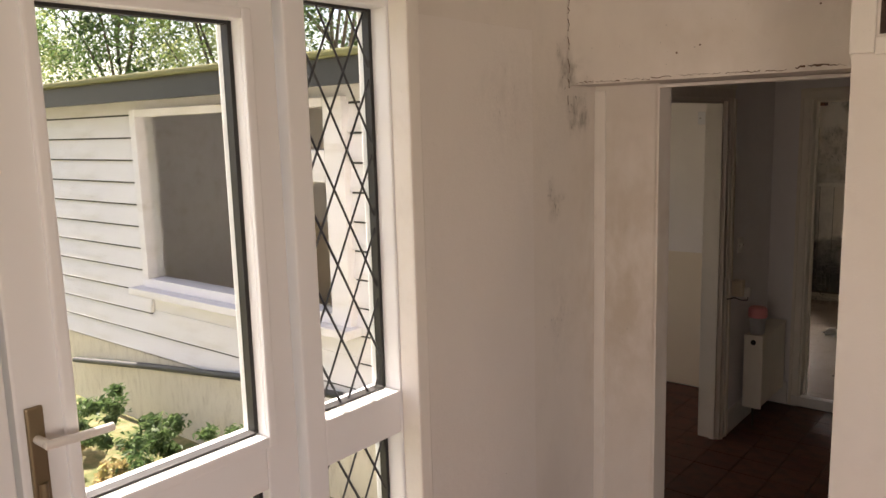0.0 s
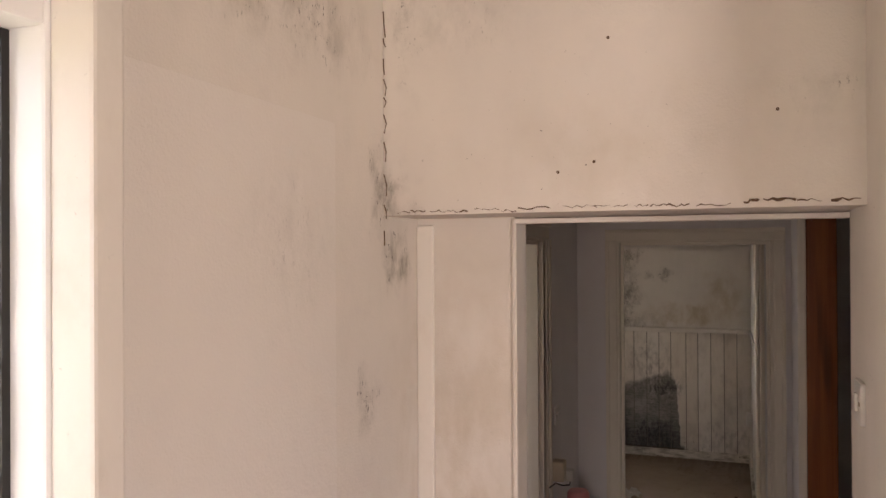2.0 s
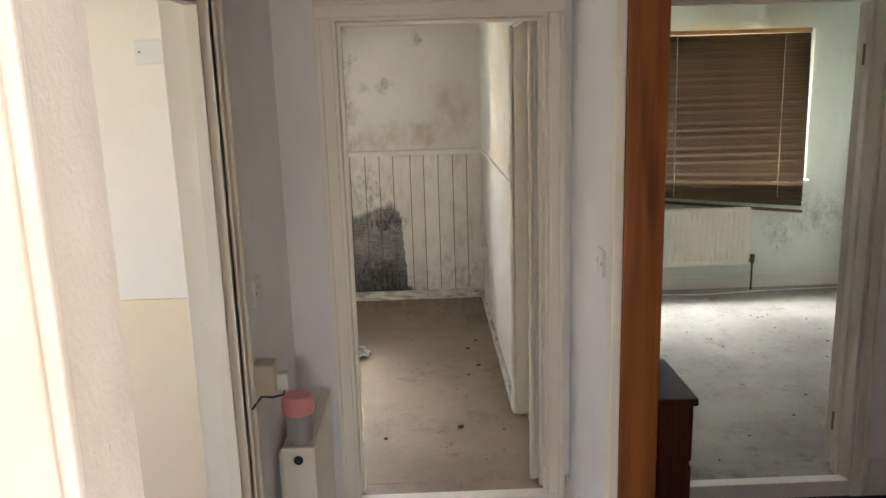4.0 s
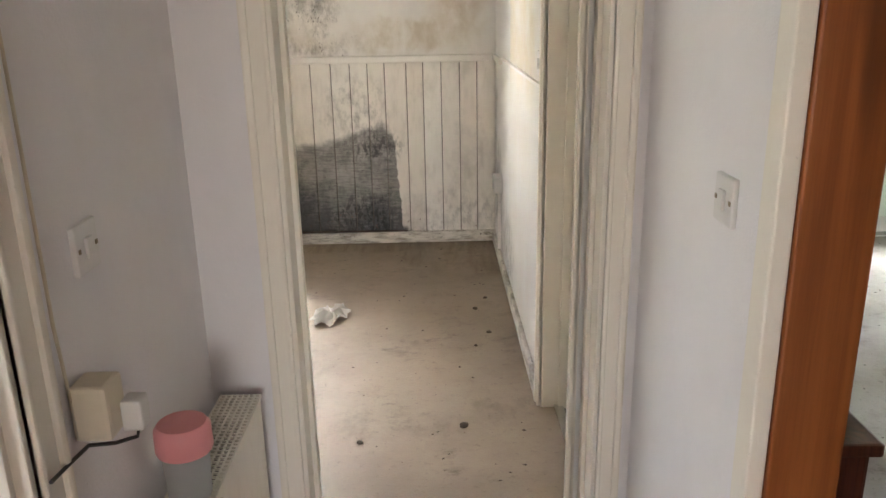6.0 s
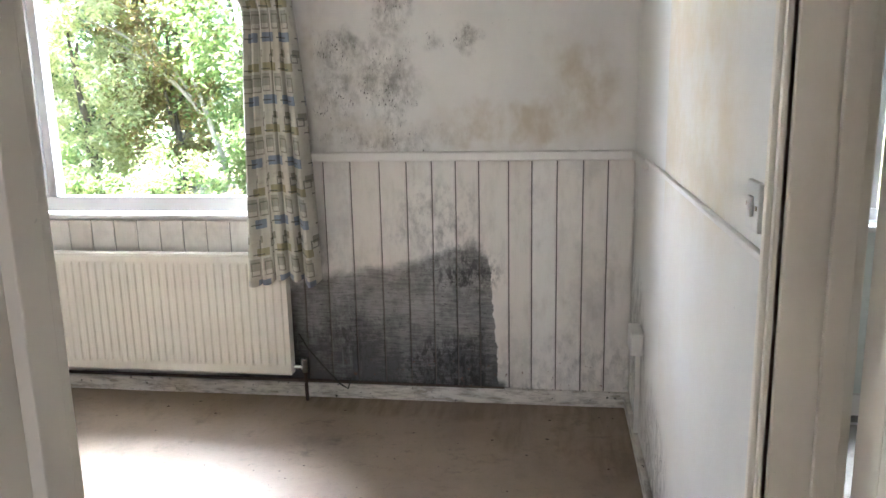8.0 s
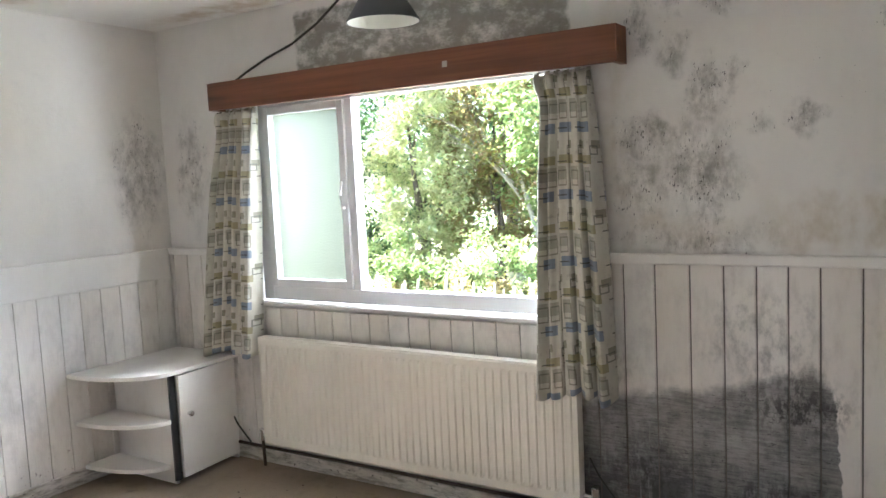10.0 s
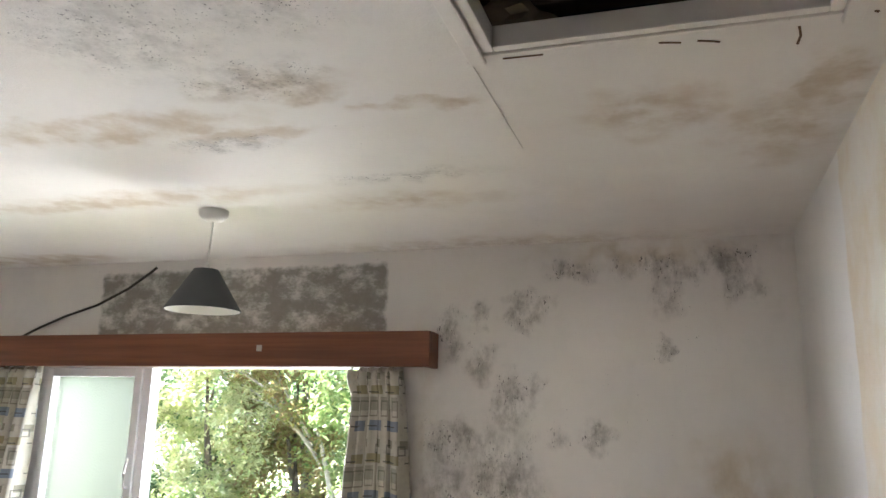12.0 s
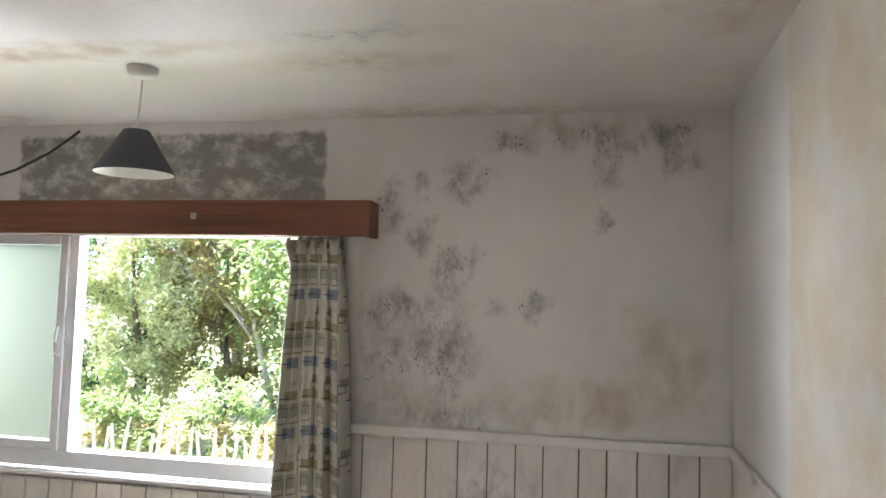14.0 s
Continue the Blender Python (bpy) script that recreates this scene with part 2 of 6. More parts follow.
M_FAR = plaster("plaster_far_wall", (0.76, 0.735, 0.69),
                mould=[((-1.84, 8.43, 1.80), (0.13, 0.3, 0.14), 1.2), ((-1.76, 8.43, 1.86), (0.07, 0.3, 0.09), 1.3), ((-2.09, 8.43, 1.65), (0.14, 0.3, 0.12), 1.1), ((-1.90, 8.43, 1.52), (0.24, 0.3, 0.28), 0.95),
                       ((-1.85, 8.43, 1.40), (0.12, 0.3, 0.2), 1.1), ((-2.11, 8.43, 1.45), (0.13, 0.3, 0.2), 0.9), ((-1.51, 8.43, 1.666), (0.09, 0.2, 0.08), 1.1), ((-1.66, 8.43, 1.68), (0.06, 0.2, 0.06), 0.8),
                       ((-1.79, 8.43, 2.16), (0.12, 0.2, 0.11), 1.25), ((-1.97, 8.43, 2.14), (0.06, 0.2, 0.05), 0.9), ((-2.10, 8.43, 2.06), (0.09, 0.2, 0.16), 1.2), ((-1.28, 8.43, 2.33), (0.20, 0.2, 0.08), 1.0), ((-1.05, 8.43, 2.32), (0.22, 0.2, 0.07), 1.1),
                       ((-0.95, 8.43, 2.25), (0.09, 0.2, 0.12), 0.9), ((-1.25, 8.43, 2.2), (0.09, 0.2, 0.12), 0.8), ((-1.6, 8.43, 2.32), (0.16, 0.2, 0.07), 0.7), ((-1.98, 8.43, 1.95), (0.10, 0.2, 0.10), 0.8), ((-1.24, 8.43, 1.99), (0.04, 0.2, 0.04), 1.0),
                       ((-4.7, 8.43, 1.62), (0.16, 0.3, 0.45), 0.9), ((-1.9, 8.43, 1.24), (0.5, 0.2, 0.10), 0.7)],
                damp=[((-1.35, 8.43, 1.30), (0.45, 0.3, 0.14), 1.0), ((-1.02, 8.43, 1.45), (0.22, 0.3, 0.35), 0.7), ((-2.0, 8.43, 1.28), (0.4, 0.3, 0.12), 0.5), ((-1.3, 8.43, 2.38), (0.7, 0.3, 0.07), 0.5), ((-2.2, 8.43, 1.6), (0.1, 0.3, 0.9), 0.4)],
                damp_colour=(0.45, 0.37, 0.25), haze=0.34, specks=0.6, patch=(-3.86, -2.39, 2.06, 2.375))
M_RIGHT = plaster("plaster_right_wall", (0.76, 0.75, 0.71),
                  mould=[((-0.78, 8.15, 0.35), (0.3, 0.35, 0.45), 1.2), ((-0.78, 7.6, 0.15), (0.3, 0.6, 0.35), 0.9), ((-0.78, 8.38, 0.6), (0.2, 0.14, 0.6), 0.7)],
                  damp_colour=(0.66, 0.58, 0.43), haze=0.18, specks=0.25, band=(6.35, 7.52, 1.12))
M_LEFT = plaster("plaster_left_wall", (0.76, 0.73, 0.68), mould=[((-4.93, 8.25, 1.6), (0.3, 0.25, 0.45), 0.9), ((-4.93, 7.4, 0.9), (0.3, 0.6, 0.35), 0.9), ((-4.93, 8.2, 0.6), (0.2, 0.4, 0.3), 0.8)],
                 damp=[((-4.93, 8.0, 0.2), (0.3, 0.8, 0.25), 1.2)], haze=0.3)
M_CEIL_B = plaster("plaster_bedroom_ceiling", (0.77, 0.745, 0.70),
                   mould=[((-2.05, 6.75, 2.43), (0.24, 0.15, 0.3), 0.75), ((-1.88, 6.43, 2.43), (0.3, 0.3, 0.3), 0.5), ((-2.2, 6.5, 2.43), (0.35, 0.3, 0.3), 0.55), ((-2.33, 7.09, 2.43), (0.25, 0.07, 0.3), 0.7), ((-1.95, 7.45, 2.43), (0.4, 0.08, 0.3), 0.5), ((-1.75, 8.40, 2.43), (1.2, 0.16, 0.3), 0.32)],
                   damp=[((-2.55, 6.92, 2.43), (0.50, 0.13, 0.3), 1.1), ((-2.02, 6.78, 2.43), (0.26, 0.11, 0.3), 1.0), ((-2.25, 7.03, 2.43), (0.28, 0.07, 0.3), 0.9), ((-1.76, 6.95, 2.43), (0.20, 0.05, 0.3), 1.0), ((-1.22, 7.15, 2.43), (0.24, 0.22, 0.3), 0.8), ((-0.93, 7.30, 2.43), (0.22, 0.40, 0.3), 0.7),
                         ((-0.86, 7.05, 2.43), (0.10, 0.25, 0.3), 0.9), ((-4.5, 7.3, 2.43), (0.6, 0.4, 0.3), 1.4), ((-3.6, 6.9, 2.43), (0.7, 0.18, 0.3), 1.1), ((-3.0, 7.50, 2.43), (0.9, 0.13, 0.3), 0.8), ((-2.05, 7.70, 2.43), (0.5, 0.14, 0.3), 0.6), ((-1.9, 8.36, 2.43), (1.3, 0.18, 0.3), 0.5), ((-4.2, 8.3, 2.43), (0.7, 0.15, 0.3), 1.0)],
                   damp_colour=(0.45, 0.35, 0.23), haze=0.22, specks=0.7)
M_TRIM = gloss_paint("cream_gloss_paint", (0.79, 0.74, 0.64), 0.15, tint=(0.48, 0.41, 0.30), size=(0.09, 0.09, 0.14))
M_TRIMW = gloss_paint("white_gloss_paint", (0.77, 0.74, 0.69), 0.18, tint=(0.46, 0.41, 0.33), size=(0.08, 0.08, 0.12))
M_UPVC = plain("white_plastic_frame", (0.82, 0.83, 0.84), 0.3, vary=0.06, size=0.3)
M_BRASS = plain("worn_metal", (0.28, 0.22, 0.14), 0.4, 0.9)
M_CHROME = plain("chrome", (0.75, 0.75, 0.74), 0.2, 1.0)
M_BLACK = plain("black_seal_and_shade", (0.02, 0.02, 0.02), 0.5)
M_LEAD = plain("lead_came", (0.05, 0.052, 0.055), 0.5, 0.6)
M_RAD = gloss_paint("radiator_enamel", (0.82, 0.78, 0.68), 0.12, 0.3)
M_PLASTIC = plain("white_plastic", (0.72, 0.70, 0.66), 0.35)
M_OLDPLASTIC = plain("yellowed_plastic", (0.68, 0.60, 0.46), 0.4)
M_POST = wood("stained_pine", (0.20, 0.055, 0.014), (0.33, 0.105, 0.028), "z", 0.4, 1.6)
M_PELMET = wood("pelmet_pine", (0.13, 0.045, 0.02), (0.22, 0.085, 0.04), "x", 0.4, 1.6)
M_DARKWOOD = wood("dark_mahogany", (0.045, 0.014, 0.008), (0.10, 0.032, 0.018), "z", 0.3)
M_BROWNDOOR = wood("dark_brown_stain", (0.035, 0.016, 0.010), (0.06, 0.026, 0.015), "z", 0.3)
M_LOFT = wood("loft_timber", (0.045, 0.030, 0.020), (0.075, 0.052, 0.035), "x", 0.8)
M_FLOOR_B = floor_mat("dusty_sheet_floor", (0.30, 0.235, 0.17), (0.13, 0.10, 0.07),
                      reflect_streaks=[((-1.30, 8.15, 0), (0.08, 0.32, 0.2), 1.0), ((-1.08, 8.15, 0), (0.06, 0.30, 0.2), 0.8), ((-0.88, 8.1, 0), (0.12, 0.55, 0.2), 1.0), ((-1.6, 8.38, 0), (1.2, 0.22, 0.2), 1.0)], rough=0.55)
M_FLOOR_C = floor_mat("dirty_grey_carpet", (0.36, 0.34, 0.30), (0.15, 0.13, 0.11), rough=0.95)
M_SCREED = plain("dark_grout", (0.05, 0.035, 0.03), 0.9)
n = Nodes("quarry_tile")
r = n.random()
n.bump(n.noise(0.03, 4), 0.2, 0.004)
M_TILE = n.done(n.mix(n.ramp(n.noise(0.08, 5), 0.35, 0.75), n.mix(r, (0.11, 0.032, 0.02), (0.15, 0.055, 0.032)), (0.06, 0.028, 0.02)), 0.5)


def board_mat():
    """White-painted matchboarding with the black mould bloom whose edge climbs to the right."""
    n = Nodes("mouldy_matchboard")
    base = n.mix(n.random(), (0.72, 0.67, 0.60), (0.78, 0.75, 0.70))
    c = n.mix(n.math("MULTIPLY", n.ramp(n.noise((0.06, 0.06, 0.18), 5, 0.65), 0.45, 0.78), 0.4), base, (0.42, 0.38, 0.32))
    c = n.mix(n.math("MULTIPLY", n.ramp(n.noise((0.25, 0.25, 0.3), 5, 0.7), 0.50, 0.72), 0.35), c, (0.32, 0.30, 0.27))
    x, y, z = n.xyz()
    ramp = n.t.nodes.new("ShaderNodeFloatCurve")
    xw = n.math("ADD", x, n.math("MULTIPLY", n.math("SUBTRACT", n.noise(0.09, 5, 0.65, loc=(3, 1, 2)), 0.5), 0.06))
    u = n.math("DIVIDE", n.math("ADD", xw, 2.6), 1.4, clamp=True)
    n.put(ramp.inputs["Value"], u)
    pts = ramp.mapping.curves[0].points
    pts[0].location, pts[1].location = (0.0, 0.40), (1.0, 0.02)
    for px, pz in ((-2.3, 0.60), (-1.98, 0.665), (-1.90, 0.66), (-1.68, 0.725), (-1.49, 0.79), (-1.42, 0.70), (-1.38, 0.12)):
        pts.new((px + 2.6) / 1.4, pz)
    for p in pts:
        p.handle_type = "VECTOR"
    wob = n.math("MULTIPLY", n.math("SUBTRACT", n.noise(0.06, 5), 0.5), 0.10)
    under = n.math("SUBTRACT", n.math("ADD", ramp.outputs[0], wob), z)
    inside = n.math("MULTIPLY", n.ramp(under, -0.02, 0.05), n.ramp(xw, -2.85, -2.6))
    streaks = n.math("ADD", n.math("MULTIPLY", n.ramp(n.noise((0.16, 0.16, 0.2), 7, 0.75), 0.35, 0.65), 0.22), n.math("MULTIPLY", n.ramp(n.noise((0.10, 0.10, 0.012), 5, 0.7), 0.38, 0.66), 0.16))
    foot = n.math("MULTIPLY", n.ramp(n.math("ADD", n.math("MULTIPLY", z, -1.0), n.math("MULTIPLY", n.noise(0.2, 4), 0.3)), -0.5, 0.12), 0.30)
    deep = n.math("MULTIPLY", inside, n.math("ADD", n.math("ADD", 0.55, streaks), foot), clamp=True)
    c = n.mix(n.math("MULTIPLY", deep, 0.97), c, (0.056, 0.058, 0.058))
    pits = n.math("MULTIPLY", inside, n.ramp(n.noise((0.035, 0.035, 0.007), 4, 0.7), 0.60, 0.68))
    c = n.mix(n.math("MULTIPLY", pits, 0.8), c, (0.018, 0.018, 0.018))
    pale = n.math("MULTIPLY", inside, n.ramp(n.noise((0.02, 0.02, 0.25), 3, 0.6, loc=(1, 5, 2)), 0.64, 0.74))
    c = n.mix(n.math("MULTIPLY", pale, 0.45), c, (0.34, 0.33, 0.31))
    black = n.math("MULTIPLY", n.ramp(n.blobs([((-1.62, 8.42, 0.15), (0.35, 0.3, 0.28), 1.2), ((-1.55, 8.42, 0.62), (0.28, 0.3, 0.2), 0.9), ((-2.1, 8.42, 0.3), (0.35, 0.3, 0.3), 0.7), ((-1.7, 8.42, 0.03), (0.9, 0.3, 0.14), 1.1)], n.warped(0.2, 0.15)), 0.1, 0.8),
                   n.ramp(n.noise((0.02, 0.02, 0.035), 4, 0.7), 0.42, 0.62))
    c = n.mix(n.math("MULTIPLY", black, 0.9), c, (0.02, 0.02, 0.02))
    halo = n.math("MULTIPLY", n.ramp(n.blobs([((-1.65, 8.42, 0.85), (0.35, 0.3, 0.30), 0.9), ((-2.3, 8.42, 0.6), (0.3, 0.3, 0.5), 0.8), ((-0.9, 8.42, 0.2), (0.6, 0.3, 0.25), 0.7), ((-4.6, 8.42, 0.5), (0.4, 0.3, 0.4), 0.7)], n.warped(0.3, 0.2)), 0.0, 0.8), n.ramp(n.noise((0.04, 0.04, 0.07), 6, 0.7), 0.4, 0.7))
    c = n.mix(n.math("MULTIPLY", halo, 0.6), c, (0.13, 0.125, 0.12))
    rust = n.math("MULTIPLY", n.ramp(n.noise(0.02, 3), 0.64, 0.72), n.ramp(n.math("MULTIPLY", z, -1.0), -0.28, -0.15))
    c = n.mix(n.math("MULTIPLY", rust, 0.8), c, (0.12, 0.05, 0.025))
    n.bump(n.noise((0.01, 0.01, 0.08), 4), 0.2, 0.004)
    return n.done(c, 0.6)


M_BOARD = board_mat()


def skirting_mat():
    n = Nodes("mouldy_skirting")
    c = n.mix(n.math("MULTIPLY", n.ramp(n.noise((0.15, 0.15, 0.03), 5, 0.7), 0.42, 0.66), 0.8), (0.66, 0.62, 0.55), (0.20, 0.17, 0.13))
    c = n.mix(n.ramp(n.noise(0.02, 4), 0.62, 0.72), c, (0.04, 0.035, 0.03))
    return n.done(c, 0.55)


M_SKIRT = skirting_mat()


def glass_mat(name="window_glass"):
    n = Nodes(name)
    b = n.b
    b.inputs["Transmission Weight"].default_value, b.inputs["IOR"].default_value = 1.0, 1.02
    return n.done((0.96, 0.98, 0.97), 0.02, 0, 0.5)


M_GLASS = glass_mat()
n = Nodes("frosted_glass")
n.b.inputs["Transmission Weight"].default_value, n.b.inputs["IOR"].default_value = 1.0, 1.2
n.bump(n.noise(0.008, 3), 0.6, 0.004)
M_FROST = n.done((0.10, 0.115, 0.086), 0.7)


def curtain_mat():
    """Cream cotton printed with slate-blue and olive oblongs in a loose check."""
    n = Nodes("printed_curtain")
    x, y, z = n.xyz()
    uv = n.t.nodes.new("ShaderNodeUVMap").outputs[0]
    sep = n.t.nodes.new("ShaderNodeSeparateXYZ")
    n.put(sep.inputs[0], uv)
    u, v = sep.outputs[0], sep.outputs[1]

    def bars(coord, period, shift, width):
        f = n.math("FRACT", n.math("DIVIDE", n.math("ADD", coord, shift), period))
        return n.math("LESS_THAN", f, width)

    def blocks(pu, su, wu, pv, sv, wv):
        return n.math("MULTIPLY", bars(u, pu, su, wu), bars(v, pv, sv, wv))

    def outline(pu, su, wu, pv, sv, wv, line=0.006):
        inner = blocks(pu, su - line, wu - 2 * line / pu, pv, sv - line, wv - 2 * line / pv)
        return n.math("SUBTRACT", blocks(pu, su, wu, pv, sv, wv), inner, clamp=True)
    c = n.mix(n.ramp(n.noise(0.2), 0.4, 0.7), (0.60, 0.58, 0.49), (0.50, 0.475, 0.39))
    c = n.mix(n.math("MULTIPLY", blocks(0.13, 0.0, 0.62, 0.27, 0.02, 0.15), 0.85), c, (0.17, 0.22, 0.30))
    c = n.mix(n.math("MULTIPLY", blocks(0.13, 0.0, 0.66, 0.27, 0.145, 0.13), 0.85), c, (0.30, 0.27, 0.15))
    c = n.mix(n.math("MULTIPLY", blocks(0.105, 0.05, 0.40, 0.27, 0.085, 0.12), 0.75), c, (0.20, 0.19, 0.13))
    c = n.mix(n.math("MULTIPLY", blocks(0.21, 0.12, 0.26, 0.27, 0.21, 0.20), 0.6), c, (0.24, 0.23, 0.18))
    c = n.mix(n.math("MULTIPLY", outline(0.105, 0.01, 0.52, 0.27, 0.235, 0.24), 0.6), c, (0.13, 0.12, 0.09))
    c = n.mix(n.math("MULTIPLY", outline(0.105, 0.06, 0.34, 0.27, 0.11, 0.14), 0.65), c, (0.09, 0.09, 0.08))
    c = n.mix(n.math("MULTIPLY", blocks(0.13, 0.02, 0.55, 0.135, 0.005, 0.04), 0.8), c, (0.08, 0.08, 0.07))
    c = n.mix(n.math("MULTIPLY", n.ramp(n.noise(0.03, 4), 0.55, 0.75), 0.35), c, (0.15, 0.13, 0.10))
    n.b.inputs["Sheen Weight"].default_value = 0.2
    return n.done(c, 0.95, 0, 0.1)


M_CURTAIN = curtain_mat()


def leaf_mat(name, a, b):
    n = Nodes(name)
    r = n.t.nodes.new("ShaderNodeNewGeometry").outputs["Random Per Island"]
    n.b.inputs["Subsurface Weight"].default_value = 0.0
    n.done(n.mix(r, a, b), 0.5)
    thin = n.t.nodes.new("ShaderNodeBsdfTranslucent")
    n.put(thin.inputs[0], n.mix(r, tuple(v * 1.25 for v in a), tuple(v * 1.25 for v in b)))
    both = n.t.nodes.new("ShaderNodeMixShader")
    both.inputs[0].default_value = 0.4
    n.put(both.inputs[1], n.b.outputs[0]), n.put(both.inputs[2], thin.outputs[0])
    n.put(n.t.nodes["Material Output"].inputs[0], both.outputs[0])
    return n.mat


M_LEAF = leaf_mat("leaves_bright", (0.16, 0.26, 0.08), (0.38, 0.42, 0.18))
M_LEAF2 = leaf_mat("leaves_dark", (0.05, 0.10, 0.035), (0.14, 0.21, 0.08))
M_LEAF3 = leaf_mat("leaves_russet", (0.26, 0.17, 0.08), (0.28, 0.29, 0.10))
# Creamy leaf colour with the bright sun highlights put into it.
M_LEAF4 = leaf_mat("leaves_sun_highlight", (0.34, 0.40, 0.16), (0.62, 0.60, 0.36))
M_TWIG = wood("dry_branch", (0.34, 0.30, 0.24), (0.46, 0.42, 0.35), "x", 0.9)
M_BARK = wood("bark", (0.09, 0.07, 0.05), (0.17, 0.14, 0.10), "z", 0.9)
n = Nodes("grass_ground")
M_GRASS = n.done(n.mix(n.ramp(n.noise(0.15, 6, 0.7), 0.35, 0.7), (0.10, 0.13, 0.04), (0.30, 0.24, 0.13)), 0.9)
M_WEED = leaf_mat("dry_weeds", (0.48, 0.36, 0.18), (0.30, 0.30, 0.12))
M_CLAP = gloss_paint("weatherboard_paint", (0.72, 0.71, 0.73), 0.35, 0.5, tint=(0.36, 0.32, 0.22), size=(0.5, 0.1, 0.1))
M_RENDER = gloss_paint("rendered_plinth", (0.62, 0.57, 0.46), 0.5, 0.8)
M_ROOF = plain("mossy_felt", (0.20, 0.20, 0.09), 0.9, vary=0.4, size=0.08)
# Gutter colour, also used for shade painted under boards and in the radiator.
M_EAVE = plain("dark_gutter_and_shade", (0.035, 0.037, 0.036), 0.5)
M_PANE_DARK = glass_mat("wing_glass")
M_BLIND = wood("bamboo_blind", (0.075, 0.045, 0.018), (0.14, 0.085, 0.038), "x", 0.5)
M_FENCE = plain("weathered_paling", (0.45, 0.42, 0.36), 0.8, vary=0.3)
# Near-black colour that paints the unlit loft above the hatch.
M_LOFT_DARK = plain("loft_dark_sheet", (0.012, 0.011, 0.010), 0.95, vary=0.3)
M_PINK = plain("pink_lid", (0.75, 0.30, 0.30), 0.4)
M_PAPER = plain("torn_paper", (0.52, 0.49, 0.44), 0.8, vary=0.25, size=0.02)
M_DEBRIS = plain("dry_debris", (0.07, 0.05, 0.035), 0.9)
M_JOINT = plain("joint_fill", (0.17, 0.15, 0.13), 0.9, vary=0.4, size=0.03)
M_CRACK = plain("torn_lining", (0.16, 0.10, 0.06), 0.9, vary=0.4)
M_SHADE = plain("slate_shade", (0.06, 0.065, 0.066), 0.6)
M_SHADE_IN = plain("shade_lining", (0.72, 0.72, 0.66), 0.6)
M_CABLE = plain("black_cable", (0.03, 0.028, 0.026), 0.5)
M_PIPE = plain("old_copper_pipe", (0.10, 0.075, 0.06), 0.5, 0.4, vary=0.4)
M_INSUL = plain("loft_insulation", (0.26, 0.22, 0.15), 0.95, vary=0.3, size=0.03)
n = Nodes("clear_plastic")
n.b.inputs["Transmission Weight"].default_value = 0.7
M_JAR = n.done((0.62, 0.62, 0.60), 0.3)

# ---- building helpers ----


def add_box(bm, lo, hi, bevel=0.0, turn=None):
    """A box from corner to corner in bm, with its edges rounded by bevel."""
    g = bmesh.new()
    bmesh.ops.create_cube(g, size=1)
    c, s = [(a + b) / 2 for a, b in zip(lo, hi)], [abs(b - a) for a, b in zip(lo, hi)]
    bmesh.ops.scale(g, vec=s, verts=g.verts)
    if bevel:
        bmesh.ops.bevel(g, geom=g.edges[:], offset=min(bevel, min(s) * 0.45), segments=2, affect="EDGES", profile=0.6)
    bmesh.ops.translate(g, vec=c, verts=g.verts)
    if turn:
        bmesh.ops.transform(g, matrix=turn, verts=g.verts)
    me = bpy.data.meshes.new("tmp")
    g.to_mesh(me)
    g.free()
    bm.from_mesh(me)
    bpy.data.meshes.remove(me)
    return bm


def boxes(*specs, bevel=0.0):
    bm = bmesh.new()
    for lo, hi in specs:
        add_box(bm, lo, hi, bevel)
    return bm


def tube(points, radius, sides=8, radii=None):
    """A round bar along points, with closed ends."""
    bm = bmesh.new()
    rings = []
    pts = [Vector(p) for p in points]
    for i, p in enumerate(pts):
        d = (pts[min(i + 1, len(pts) - 1)] - pts[max(i - 1, 0)]).normalized()
        q = d.to_track_quat("Z", "Y")
        r = radii[i] if radii else radius
        rings.append([bm.verts.new(p + q @ Vector((r * math.cos(a), r * math.sin(a), 0))) for a in (2 * math.pi * k / sides for k in range(sides))])
    for a, b in zip(rings, rings[1:]):
        for k in range(sides):
            bm.faces.new((a[k], a[(k + 1) % sides], b[(k + 1) % sides], b[k]))
    bm.faces.new(rings[0][::-1])
    bm.faces.new(rings[-1])
    return bm


def lathe(profile, centre, sides=32, closed=False):
    """A turned shape about the vertical through centre; profile: (radius, height) from one end to the other."""
    bm = bmesh.new()
    rings = [[bm.verts.new((centre[0] + r * math.cos(2 * math.pi * k / sides), centre[1] + r * math.sin(2 * math.pi * k / sides), centre[2] + h)) for k in range(sides)] for r, h in profile]
    for a, b in zip(rings, rings[1:]):
        for k in range(sides):
            bm.faces.new((a[k], a[(k + 1) % sides], b[(k + 1) % sides], b[k]))
    if closed:
        bm.faces.new(rings[0][::-1])
        bm.faces.new(rings[-1])
    return bm


def merge(*bms):
    out = bms[0]
    for b in bms[1:]:
        me = bpy.data.meshes.new("tmp")
        b.to_mesh(me)
        b.free()
        out.from_mesh(me)
        bpy.data.meshes.remove(me)
    return out


def link(name, bm, material, smooth=False):
    bmesh.ops.recalc_face_normals(bm, faces=bm.faces)
    me = bpy.data.meshes.new(name)
    bm.to_mesh(me)
    bm.free()
    me.materials.append(material)
    if smooth:
        for p in me.polygons:
            p.use_smooth = True
        me.set_sharp_from_angle(angle=radians(40))
    return new(name, me)


def part(name, bm, material, parent, label="", smooth=False):
    ob = link(name, bm, material, smooth)
    ob.parent = parent
    return tagged(ob, label)


def thing(name, label, category, group=""):
    return tagged(new(name), label, category, group)


